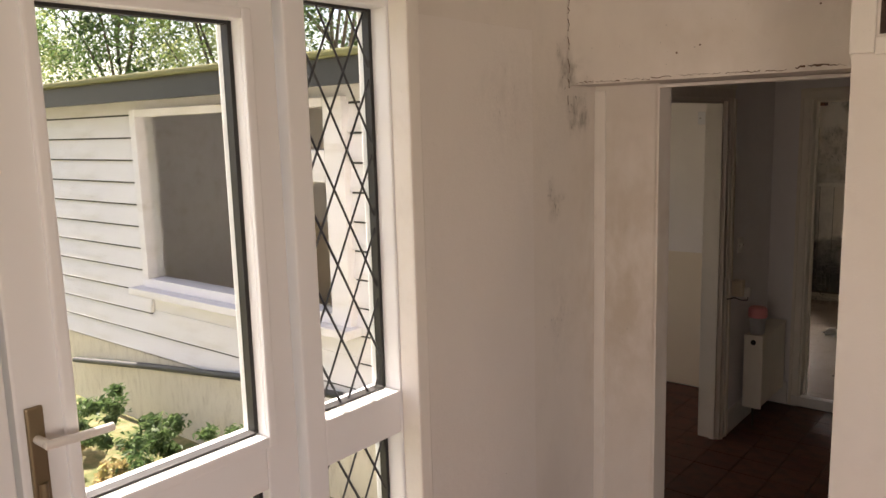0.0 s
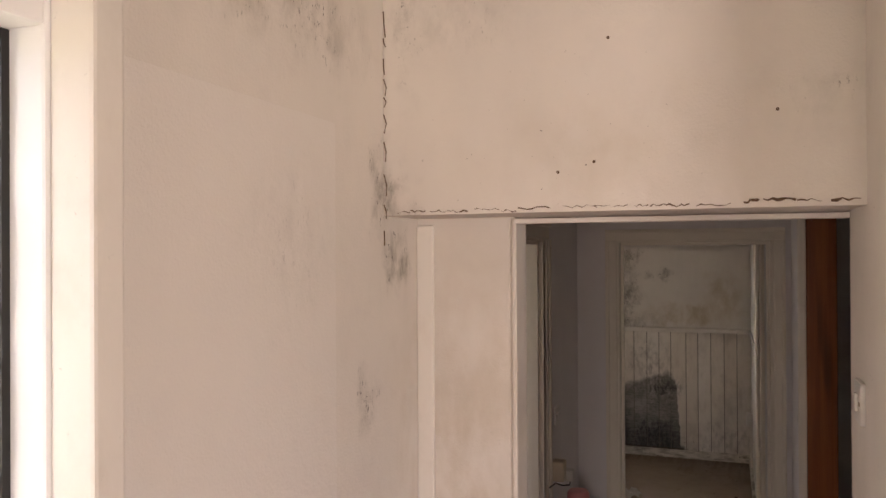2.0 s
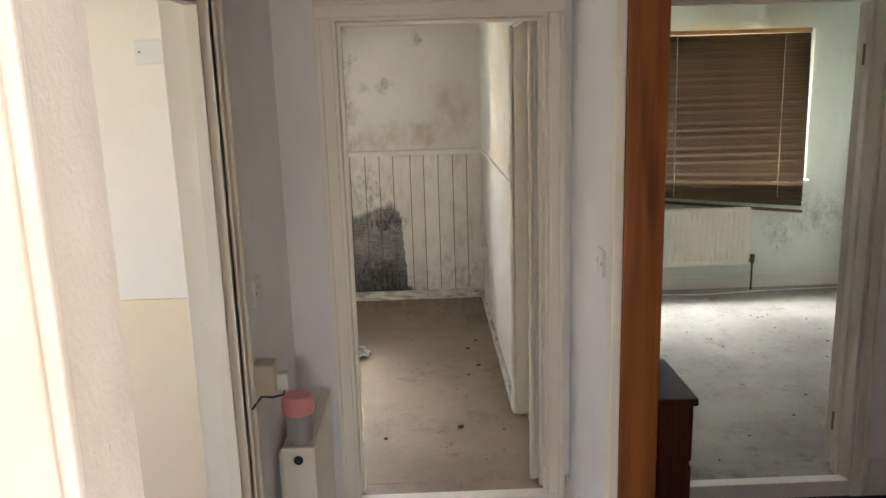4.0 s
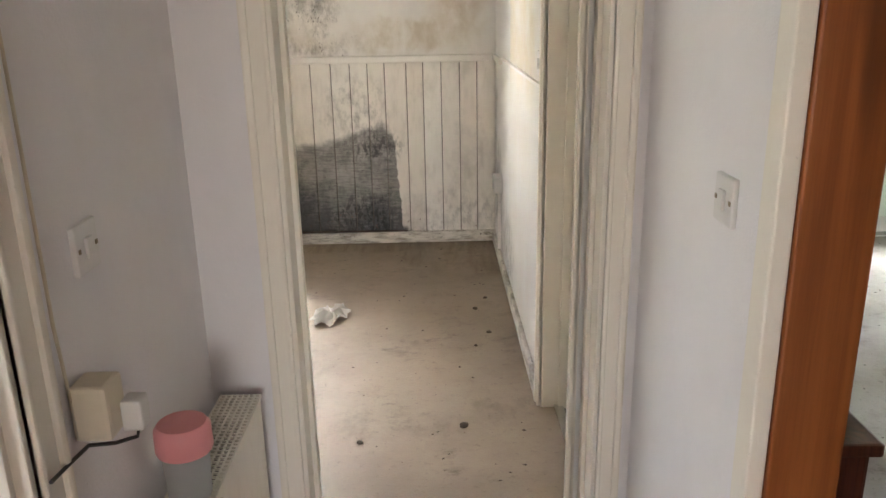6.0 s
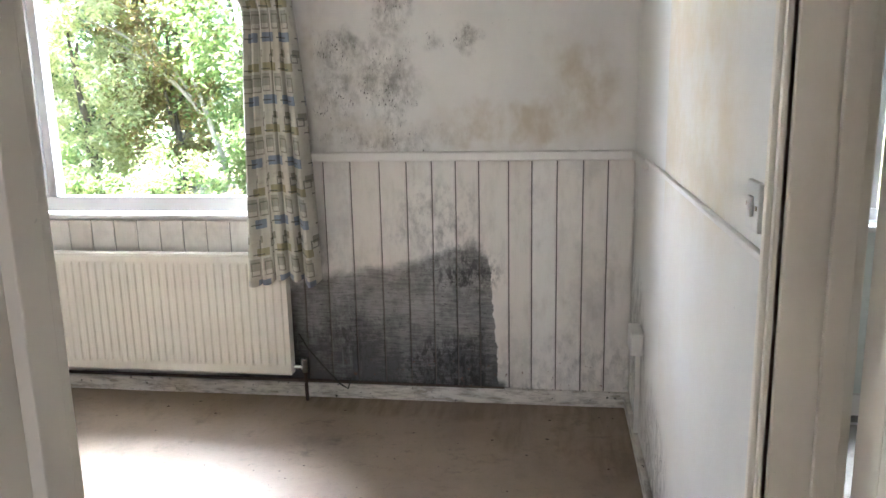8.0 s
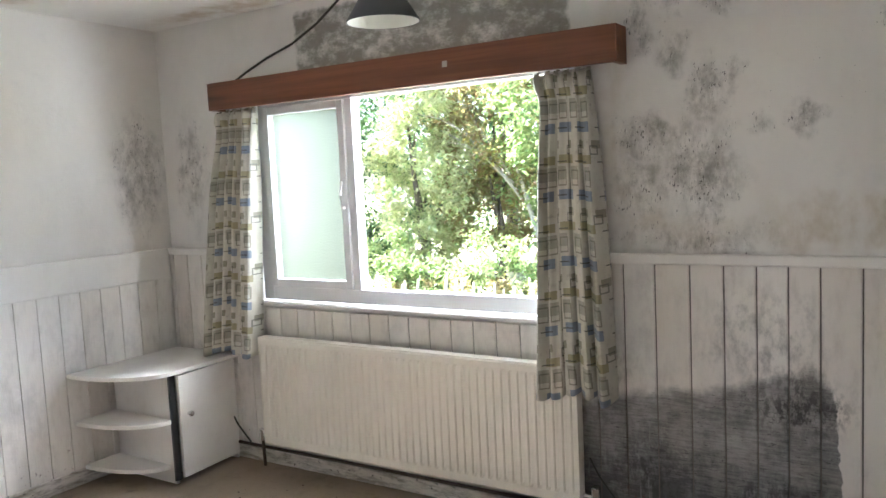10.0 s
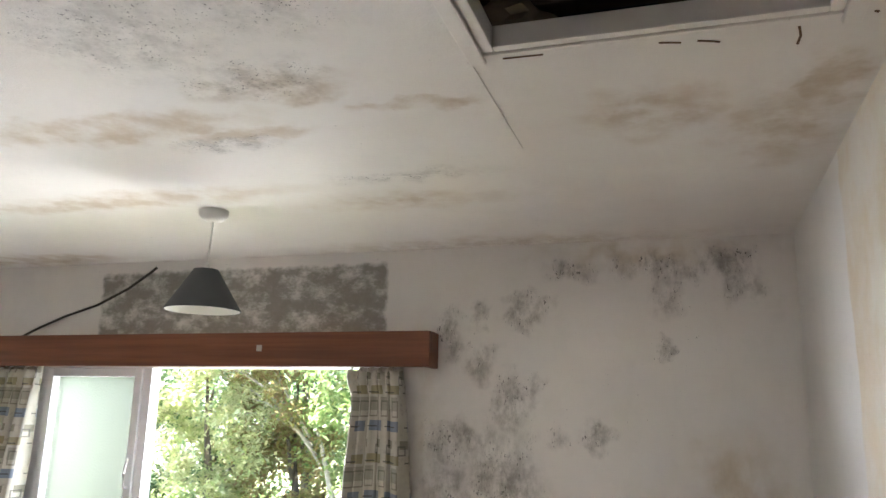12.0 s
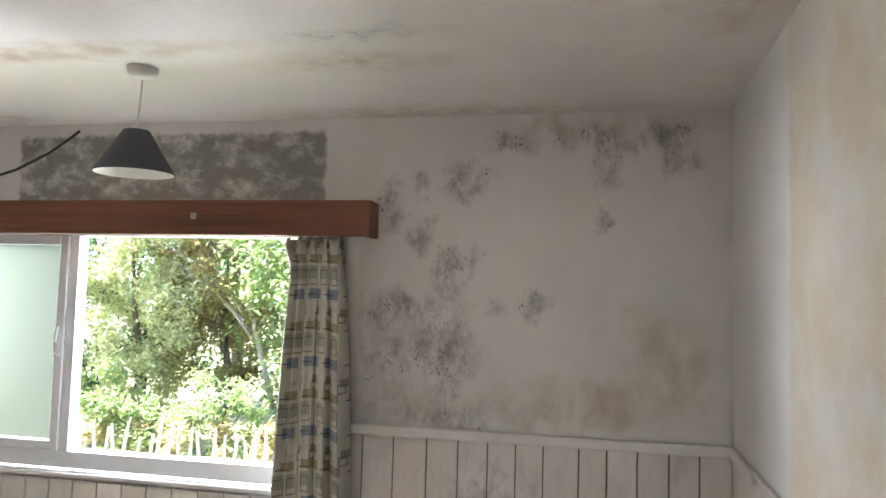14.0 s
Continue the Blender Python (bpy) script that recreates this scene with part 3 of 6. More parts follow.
def setting(name, bm, material, label, category="wall"):
    return tagged(link(name, bm, material), label, category, kind="structure")


def shared(name, me, parent, x=0, y=0, z=0):
    ob = new(name, me)
    ob.parent = parent
    ob.location = (x, y, z)
    return ob


# ---- the large structure ----
FH = -0.06      # floor of hall and lobby
CB = 2.43       # ceiling of the bedrooms
CA = 2.615       # ceiling of the lobby

setting("ground", boxes(((-60, -60, -0.75), (60, 90, -0.25))), M_GRASS, "rough grass and weeds round the house", "ground")
floor_hall = setting("floor_1", boxes(((-1.75, -2.4, FH - 0.12), (2.0, 5.40, FH - 0.012)), ((-6.5, 3.05, FH - 0.12), (-1.75, 5.40, FH - 0.012))), M_SCREED, "dark grouted base under red quarry tiles", "floor")
setting("floor_2", boxes(((-5.06, 5.52, -0.1), (-0.72, 8.6, 0.0)), ((-1.56, 5.425, -0.1), (-0.72, 5.52, -0.001))), M_FLOOR_B, "dusty brown sheet floor strewn with grit", "floor")
setting("floor_3", boxes(((-0.72, 5.52, -0.1), (2.1, 8.6, 0.0)), ((-0.34, 5.425, -0.1), (0.55, 5.52, -0.001))), M_FLOOR_C, "dirty worn grey carpet with debris", "floor")

# lobby walls
door_y0, door_y1, door_top = 0.60, 1.80, 2.235
setting("wall_lobby_west", boxes(((-1.90, -2.4, FH - 0.1), (-1.735, door_y0, CA + 0.1)), ((-1.90, door_y1, FH - 0.1), (-1.735, 3.13, CA + 0.1)), ((-1.90, door_y0, door_top), (-1.735, door_y1, CA + 0.1))), M_A, "cream painted plaster wall with grey mould")
setting("wall_lobby_north", boxes(((-1.735, 2.72, 1.972), (-0.70, 3.13, CA + 0.1)), ((-1.735, 2.94, FH - 0.1), (-1.468, 3.055, 1.972)), ((-0.57, 2.98, FH - 0.1), (2.0, 3.13, CA + 0.1))), M_A, "cracked plaster wall above a wide opening")
setting("wall_lobby_pier", boxes(((-0.70, 2.40, FH - 0.1), (-0.62, 2.955, CA + 0.1)), ((-0.62, 2.40, FH - 0.1), (2.0, 2.46, 1.985))), M_A, "white plastered side of a built-in cupboard")
# Unseen walls whose openings are made up for the lobby's fill lamps.
setting("wall_lobby_east", boxes(((2.0, -2.52, FH - 0.1), (2.12, -1.65, CA + 0.1)), ((2.0, 1.05, FH - 0.1), (2.12, 3.13, CA + 0.1)), ((2.0, -1.65, FH - 0.1), (2.12, 1.05, 0.85)), ((2.0, -1.65, 2.15), (2.12, 1.05, CA + 0.1))), M_A, "unseen cream plaster wall with a wide opening added for a lamp")
setting("wall_lobby_south", boxes(((-1.9, -2.52, FH - 0.1), (-1.25, -2.4, CA + 0.1)), ((0.15, -2.52, FH - 0.1), (2.0, -2.4, CA + 0.1)), ((-1.25, -2.52, FH - 0.1), (0.15, -2.4, 0.85)), ((-1.25, -2.52, 2.15), (0.15, -2.4, CA + 0.1))), M_A, "unseen cream plaster wall with an opening added for a lamp")
setting("ceiling_lobby", boxes(((-1.735, -2.4, CA), (2.0, 2.72, CA + 0.1))), M_CEIL_A, "brown-stained textured ceiling", "ceiling")


def cove(name, a, b, inward, z, wide, drop, material):
    """A hollow plaster cove along the ceiling from a to b; inward points from the wall into the room."""
    bm = bmesh.new()
    curve = [(0.012 + (wide - 0.012) * (1 - math.cos(t)), -drop + 0.004 + (drop - 0.012) * math.sin(t)) for t in (k * math.pi / 12 for k in range(0, 7))]
    prof = [(0.0, -drop), (0.012, -drop)] + curve + [(wide, 0.0), (0.0, 0.0)]
    ends = [[bm.verts.new((p[0] + inward[0] * o, p[1] + inward[1] * o, z + h)) for o, h in prof] for p in (a, b)]
    m = len(prof)
    for k in range(m):
        bm.faces.new((ends[0][k], ends[0][(k + 1) % m], ends[1][(k + 1) % m], ends[1][k]))
    bm.faces.new(ends[0]), bm.faces.new(ends[1][::-1])
    return setting(name, bm, material, "hollow plaster cove along the ceiling", "trim")


cove("trim_1", (-1.733, -2.4), (-1.733, 2.72), (1, 0), CA - 0.001, 0.045, 0.10, M_A)
cove("trim_2", (-1.733, 2.718), (-0.70, 2.718), (0, -1), CA - 0.001, 0.06, 0.05, M_A)

# hall and cream room
setting("wall_hall_west", boxes(((-1.88, 3.13, FH - 0.1), (-1.76, 3.68, 2.5)), ((-1.88, 4.55, FH - 0.1), (-1.76, 5.39, 2.5)), ((-1.88, 3.68, 1.96), (-1.76, 4.55, 2.5))), M_HALL, "lilac-white hall wall with scuffs")
setting("wall_hall_east", boxes(((1.4, 3.13, FH - 0.1), (1.52, 5.39, 2.5))), M_HALL, "lilac-white hall wall")
setting("ceiling_hall", boxes(((-1.88, 3.13, 2.45), (1.52, 5.39, 2.55))), M_HALL, "plain white hall ceiling", "ceiling")
bd0, bd1, bdt = -1.557, -0.727, 1.96
cd0, cd1, cdt = -0.34, 0.55, 2.0
setting("wall_hall_north", boxes(((-6.5, 5.39, FH - 0.1), (-5.06, 5.52, 2.16)), ((-5.06, 5.39, FH - 0.1), (bd0, 5.52, 2.6)), ((bd1, 5.39, FH - 0.1), (cd0, 5.52, 2.6)), ((cd1, 5.39, FH - 0.1), (2.1, 5.52, 2.6)),
                                 ((bd0, 5.39, bdt), (bd1, 5.52, 2.6)), ((cd0, 5.39, cdt), (cd1, 5.52, 2.6)), ((bd0, 5.40, FH - 0.1), (bd1, 5.42, -0.012)), ((cd0, 5.40, FH - 0.1), (cd1, 5.42, -0.012))), M_HALL, "lilac-white wall with two doorways")
setting("wall_hall_nib", boxes(((-0.655, 4.66, FH - 0.1), (-0.535, 5.39, 2.45))), M_HALL, "short white wall end beside the post")
setting("ceiling_kitchen", boxes(((-6.5, 3.05, 2.12), (-1.88, 5.39, 2.16))), M_CREAM, "plain ceiling of the cream room", "ceiling")
setting("wall_kitchen_inner", boxes(((-6.35, 5.372, 0.91), (-1.88, 5.388, 2.12))), M_CREAM, "cream painted upper wall")
setting("wall_kitchen_dado", boxes(((-6.35, 5.368, FH), (-1.88, 5.388, 0.908))), M_BEIGE, "beige painted lower wall")

# bedroom and back room
setting("wall_bedroom_west", boxes(((-5.06, 5.52, -0.1), (-4.93, 8.6, 2.6))), M_LEFT, "stained white wall with mould in the corner")
setting("wall_party", boxes(((-0.78, 6.205, -0.1), (-0.67, 8.43, 2.6)), ((-0.78, 5.52, -0.1), (-0.67, 5.54, 2.6)), ((-0.78, 5.54, 1.965), (-0.67, 6.205, 2.6))), M_RIGHT, "white wall with yellow damp and rising mould")
bw = (-4.245, -2.36, 0.885, 1.985)
cw = (-0.05, 1.76, 0.865, 2.0)
setting("wall_bedroom_north", boxes(((-5.06, 8.43, -0.1), (bw[0], 8.62, 2.6)), ((bw[1], 8.43, -0.1), (-0.72, 8.62, 2.6)), ((bw[0], 8.43, -0.1), (bw[1], 8.62, bw[2])), ((bw[0], 8.43, bw[3]), (bw[1], 8.62, 2.6))), M_FAR, "white wall blotched with black mould and bare cement")
setting("wall_back_room_north", boxes(((-0.72, 8.43, -0.1), (cw[0], 8.62, 2.6)), ((cw[1], 8.43, -0.1), (2.1, 8.62, 2.6)), ((cw[0], 8.43, -0.1), (cw[1], 8.62, cw[2])), ((cw[0], 8.43, cw[3]), (cw[1], 8.62, 2.6))), M_C, "pale green-white wall with mould patches")
setting("wall_back_room_east", boxes(((2.1, 5.39, -0.1), (2.22, 8.62, 2.6))), M_C, "pale green-white wall")
hx0, hx1, hy0, hy1 = -1.53, -0.892, 5.98, 6.74
setting("ceiling_bedroom", boxes(((-4.93, 5.52, CB), (hx0, 8.43, CB + 0.03)), ((hx1, 5.52, CB), (-0.78, 8.43, CB + 0.03)), ((hx0, 5.52, CB), (hx1, hy0, CB + 0.03)), ((hx0, hy1, CB), (hx1, 8.43, CB + 0.03))), M_CEIL_B, "white ceiling with brown damp blotches", "ceiling")
setting("ceiling_back_room", boxes(((-0.67, 5.52, CB), (2.1, 8.43, CB + 0.03))), M_C, "plain pale ceiling", "ceiling")
setting("wall_loft", boxes(((-5.1, 8.6, 2.5), (2.2, 8.68, 2.74)), ((-5.06, 5.40, 2.6), (2.2, 5.50, 2.74))), M_LOFT, "dark timber loft wall")
# Added black sheet that stands for the loft's darkness.
setting("ceiling_loft", boxes(((-5.06, 5.50, 2.70), (2.2, 8.60, 2.735))), M_LOFT_DARK, "black sheet added to paint the loft's darkness", "ceiling")
# Unseen slabs over the house, added to block sun and sky.
bm = boxes(((-1.98, -3.0, 2.77), (2.6, 5.39, 2.85)), ((-5.12, 5.39, 2.74), (2.6, 8.75, 2.80)))
setting("roof", bm, M_ROOF, "unseen flat slab that keeps the sun out", "roof")

# weatherboarded wing outside the glazed door
wing = setting("wall_wing", boxes(((-6.6, 2.93, -0.4), (-5.16, 3.05, 2.16)), ((-3.12, 2.93, -0.4), (-1.9, 3.05, 2.16)), ((-5.16, 2.93, -0.4), (-3.12, 3.05, 0.80)), ((-5.16, 2.93, 2.0), (-3.12, 3.05, 2.16)), ((-6.6, 3.05, -0.4), (-6.5, 5.4, 2.16))), M_CLAP, "white weatherboarded wing wall")
setting("wall_plinth", boxes(((-6.6, 2.905, -0.4), (-1.9, 2.93, 0.30))), M_RENDER, "cream rendered plinth under the boards")
setting("roof_wing", boxes(((-6.9, 2.62, 2.165), (-1.9, 5.39, 2.20)), bevel=0.01), M_ROOF, "yellow-green mossy felt roof edge", "roof")
# The band's dark colour takes in both the gutter and the eave shadow.
setting("trim_fascia", boxes(((-6.9, 2.66, 2.04), (-1.9, 2.69, 2.164)), ((-6.9, 2.69, 2.10), (-1.9, 2.95, 2.164))), M_EAVE, "dark gutter board with the eave shadow painted in", "trim")

# ---- glazed entrance door with leaded sidelight ----


def glazed(name, y0, y1, z0, z1, parent, x=-1.815, lead=True):
    """A pane in the x plane with black seals and leaded diamonds."""
    p = part(name, boxes(((x - 0.004, y0 - 0.008, z0 - 0.008), (x + 0.004, y1 + 0.008, z1 + 0.008))), M_GLASS, parent, "clear double-glazed pane")
    p.visible_shadow = False
    part("seal", boxes(((x - 0.012, y0, z0), (x + 0.012, y0 + 0.008, z1)), ((x - 0.012, y1 - 0.012, z0), (x + 0.014, y1, z1)), ((x - 0.012, y0 + 0.008, z0), (x + 0.02, y1 - 0.012, z0 + 0.006)), ((x - 0.012, y0 + 0.008, z1 - 0.008), (x + 0.012, y1 - 0.012, z1))), M_BLACK, p, "black rubber seal")
    if lead:
        w, h = 0.110, 0.213
        for side, t in ((0.006, 0.0042),):
            for sgn in (1, -1):
                k0 = -int((z1 - z0) / h) - 3
                for k in range(k0 - 8, -k0 + 8):
                    # z = z0 + sgn * h / w * (y - y0) + k * h, clipped to the pane
                    pts = []
                    for yy in (y0, y1):
                        zz = 1.0305 + sgn * h / w * (yy - 1.464) + k * h
                        pts.append((yy, zz))
                    (ya, za), (yb, zb) = pts
                    lo, hi = 0.0, 1.0
                    dz = zb - za
                    for lim, s in ((z0, 1), (z1, -1)):
                        fa, fb = s * (za - lim), s * (zb - lim)
                        if fa < 0 and fb < 0:
                            lo, hi = 1, 0
                        elif fa < 0:
                            lo = max(lo, -fa / (fb - fa))
                        elif fb < 0:
                            hi = min(hi, fa / (fa - fb))
                    if hi - lo < 0.02:
                        continue
                    a = Vector((x + side, ya + (yb - ya) * lo, za + dz * lo))
                    b = Vector((x + side, ya + (yb - ya) * hi, za + dz * hi))
                    part("lead_strip", tube([a, b], t, 4), M_LEAD, p)
    return p


def rails(bm, x0, x1, y0, y1, z0, z1, holes, bevel=0.006):
    """A flat frame in the x plane round rectangular holes stacked upwards: stiles at both sides, rails between."""
    ya, yb = holes[0][0], holes[0][1]
    add_box(bm, (x0, y0, z0), (x1, ya, z1), bevel)
    add_box(bm, (x0, yb, z0), (x1, y1, z1), bevel)
    edges = [z0] + [v for h in holes for v in h[2:]] + [z1]
    for a, b in zip(edges[0::2], edges[1::2]):
        add_box(bm, (x0, ya - 0.002, a), (x1 - 0.001, yb + 0.002, b), bevel)
    return bm


entrance = thing("door_1", "white plastic half-glazed entrance door with a lever handle", "door")
leaf = part("leaf", rails(bmesh.new(), -1.85, -1.755, 0.672, 1.352, FH + 0.03, 2.162, [(0.787, 1.252, 0.10, 0.93), (0.787, 1.252, 1.075, 2.092)]), M_UPVC, entrance)
part("leaf_bead", rails(bmesh.new(), -1.757, -1.742, 0.76, 1.28, 1.045, 2.12, [(0.787, 1.252, 1.075, 2.092)]), M_UPVC, leaf)
glazed("pane", 0.787, 1.252, 1.075, 2.092, entrance, -1.80, False)
glazed("pane", 0.787, 1.252, 0.10, 0.93, entrance, -1.80, True)
plate = part("handle_plate", boxes(((-1.755, 0.688, 1.10), (-1.744, 0.722, 1.32)), bevel=0.005), M_BRASS, entrance, "worn metal handle plate")
part("lever", merge(tube([(-1.75, 0.705, 1.255), (-1.70, 0.705, 1.255)], 0.009, 10), tube([(-1.70, 0.70, 1.255), (-1.698, 0.76, 1.252), (-1.70, 0.835, 1.25)], 0.009, 10)), M_PLASTIC, plate, "pale lever handle", True)
part("keyhole", lathe([(0.001, -0.016), (0.009, -0.016), (0.009, 0.016), (0.001, 0.016)], (-1.742, 0.705, 1.15), 10), M_BRASS, plate)

side = tagged(new("window_1"), "white framed sidelight of leaded diamond panes", "window", kind="structure")
bm = rails(bmesh.new(), -1.86, -1.742, 1.372, 1.795, FH - 0.05, 2.225, [(1.442, 1.739, 0.10, 0.925), (1.442, 1.739, 1.056, 2.166)])
add_box(bm, (-1.86, 0.60, FH - 0.05), (-1.75, 0.66, 2.225), 0.004)
add_box(bm, (-1.86, 0.66, 2.17), (-1.75, 1.372, 2.225), 0.004)
part("window_frame", bm, M_UPVC, side)
part("trim", boxes(((-1.742, 1.745, FH), (-1.672, 1.798, 2.25)), ((-1.742, 0.56, 2.20), (-1.695, 1.745, 2.252)), bevel=0.006), M_TRIMW, side, "white corner bead round the frame")
glazed("pane", 1.442, 1.739, 1.056, 2.166, side, -1.815)
glazed("pane", 1.442, 1.739, 0.10, 0.925, side, -1.815)

setting("trim_pilaster", boxes(((-1.735, 2.928, FH), (-1.688, 2.942, 1.955)), bevel=0.005), M_TRIMW, "white corner bead beside the pilaster", "trim")
setting("trim_opening", boxes(((-1.474, 2.932, FH), (-1.462, 2.945, 1.965)), ((-1.47, 2.93, 1.955), (-0.702, 2.96, 1.968)), bevel=0.003), M_A, "worn bead round the wide opening", "trim")
setting("trim_wall_joint", boxes(((-1.737, 2.468, FH), (-1.7325, 2.486, 2.0)), ((-1.737, 1.83, 2.155), (-1.7325, 2.486, 2.165))), M_A, "ridge of a plasterboard joint", "trim")

setting("wall_patch", boxes(((-1.7345, 1.80, FH), (-1.7315, 2.47, 2.157)), bevel=0.001), M_PATCH, "newer white plasterboard patch beside the sidelight", "wall")

# crack of torn lining along the lintel
rng = random.Random(4)
crack = thing("lintel_crack", "ragged brown crack of torn lining along the lintel", "crack")
x = -1.70
while x < -0.72:
    L = rng.uniform(0.02, 0.08)
    torn = x > -0.98
    w = rng.uniform(0.0006, 0.0016) * (1.9 if torn else 1.0)
    z = 1.980 + rng.uniform(-0.003, 0.003) + (0.006 if torn else 0)
    pts = [(x + L * q / 7, 2.7195, z + rng.uniform(-0.003, 0.003)) for q in range(8) if x + L * q / 7 < -0.705]
    if len(pts) > 1:
        part("crack_piece", tube(pts, w, 5, [w * rng.uniform(0.2, 1.6) for _ in pts]), M_CRACK, crack)
    x += L * rng.uniform(0.9, 1.4)

corner = thing("corner_crack", "thin dark crack down the mouldy corner", "crack")
z = 1.90
while z < 2.56:
    L = rng.uniform(0.02, 0.07)
    part("crack_piece", tube([(-1.733 + rng.uniform(0, 0.006), 2.7185, z), (-1.731 + rng.uniform(-0.002, 0.006), 2.7185, z + L / 2), (-1.733, 2.7185, z + L)], 0.0016, 5), M_CRACK, corner)
    z += L * rng.uniform(1.0, 1.8)
for x, z in ((-1.198, 2.349), (-1.19, 2.505), (-1.31, 2.06), (-1.23, 2.08), (-0.86, 2.17)):
    tagged(link("nail_hole", lathe([(0.0005, 0.0), (0.0038, 0.0), (0.003, 0.002), (0.0005, 0.003)], (0, 0, 0), 10), M_CRACK), "small dark nail hole in the plaster", "nail hole", "nail holes").matrix_world = pose(x, 2.7205, z, 90, 0, 0)
for a, b in (((-0.955, 6.79), (-0.950, 6.86)), ((-1.13, 6.80), (-1.09, 6.815)), ((-1.20, 6.79), (-1.16, 6.80)), ((-1.50, 6.78), (-1.42, 6.782)), ((-0.838, 6.765), (-0.833, 6.77))):
    tagged(link("ceiling_mark", tube([(*a, CB), ((a[0] + b[0]) / 2 + 0.004, (a[1] + b[1]) / 2, CB), (*b, CB)], 0.0026, 5), M_CRACK), "dark nick in the ceiling plaster", "crack", "ceiling nicks")

# high cupboard above the pier
cup = thing("wall_cupboard", "dark brown cupboard door set high in a white frame", "cupboard")
part("frame", boxes(((-0.705, 2.385, 1.99), (-0.645, 2.42, CA)), ((-0.645, 2.385, 1.985), (1.2, 2.42, 2.03)), ((-0.645, 2.385, 2.60), (1.2, 2.42, CA)), bevel=0.004), M_TRIMW, cup)
part("cupboard_door", boxes(((-0.642, 2.40, 2.033), (0.2, 2.43, 2.597)), bevel=0.004), M_BROWNDOOR, cup)
part("cupboard_door", boxes(((0.206, 2.40, 2.033), (1.2, 2.43, 2.597)), bevel=0.004), M_BROWNDOOR, cup)
for z in (2.12, 2.50):
    part("screw", lathe([(0.001, -0.006), (0.006, -0.006), (0.006, 0.006), (0.001, 0.006)], (-0.60, 2.398, z), 8), M_CHROME, cup)


def plate_switch(name, label, centre, axis, sgn, size=(0.086, 0.086), kind="switch", twin=True):
    """A moulded wall plate; axis is the wall's normal axis, sgn the side that it faces."""
    w, h = size
    t = thing(name, label, kind)

    def bx(du0, du1, dz0, dz1, d0, d1, bev=0.002):
        lo, hi = [0, 0, centre[2] + dz0], [0, 0, centre[2] + dz1]
        u = 1 - axis
        lo[u], hi[u] = centre[u] + du0, centre[u] + du1
        lo[axis], hi[axis] = centre[axis] + sgn * d0, centre[axis] + sgn * d1
        return boxes((tuple(min(a, b) for a, b in zip(lo, hi)), tuple(max(a, b) for a, b in zip(lo, hi))), bevel=bev)
    part("plate", bx(-w / 2, w / 2, -h / 2, h / 2, -0.002, 0.010, 0.004), M_PLASTIC, t)
    if twin:
        part("rocker", bx(-0.012, 0.012, -0.018, 0.018, 0.010, 0.016), M_PLASTIC, t)
    for du in (-w * 0.38, w * 0.38):
        part("screw", bx(du - 0.004, du + 0.004, -0.004, 0.004, 0.010, 0.0115, 0.0), M_BRASS, t)
    return t


plate_switch("light_switch", "white plastic light switch beside the opening", (-0.70, 2.80, 1.573), 0, -1)
plate_switch("light_switch", "white plastic light switch on the short wall end", (-0.655, 4.85, 1.125), 0, -1)
plate_switch("phone_socket", "yellowed blank wall plate with two screws", (-1.76, 4.80, 1.08), 0, 1)
plate_switch("wall_socket", "white double socket on the cream wall", (-2.18, 5.372, 1.84), 1, -1, (0.146, 0.086), "socket", False)
plate_switch("wall_socket", "white socket by the doorway of the mouldy room", (-0.78, 6.36, 1.26), 0, -1, kind="socket")
plate_switch("light_switch", "white plastic light switch beside the doorway", (0.65, 5.39, 1.30), 1, -1)

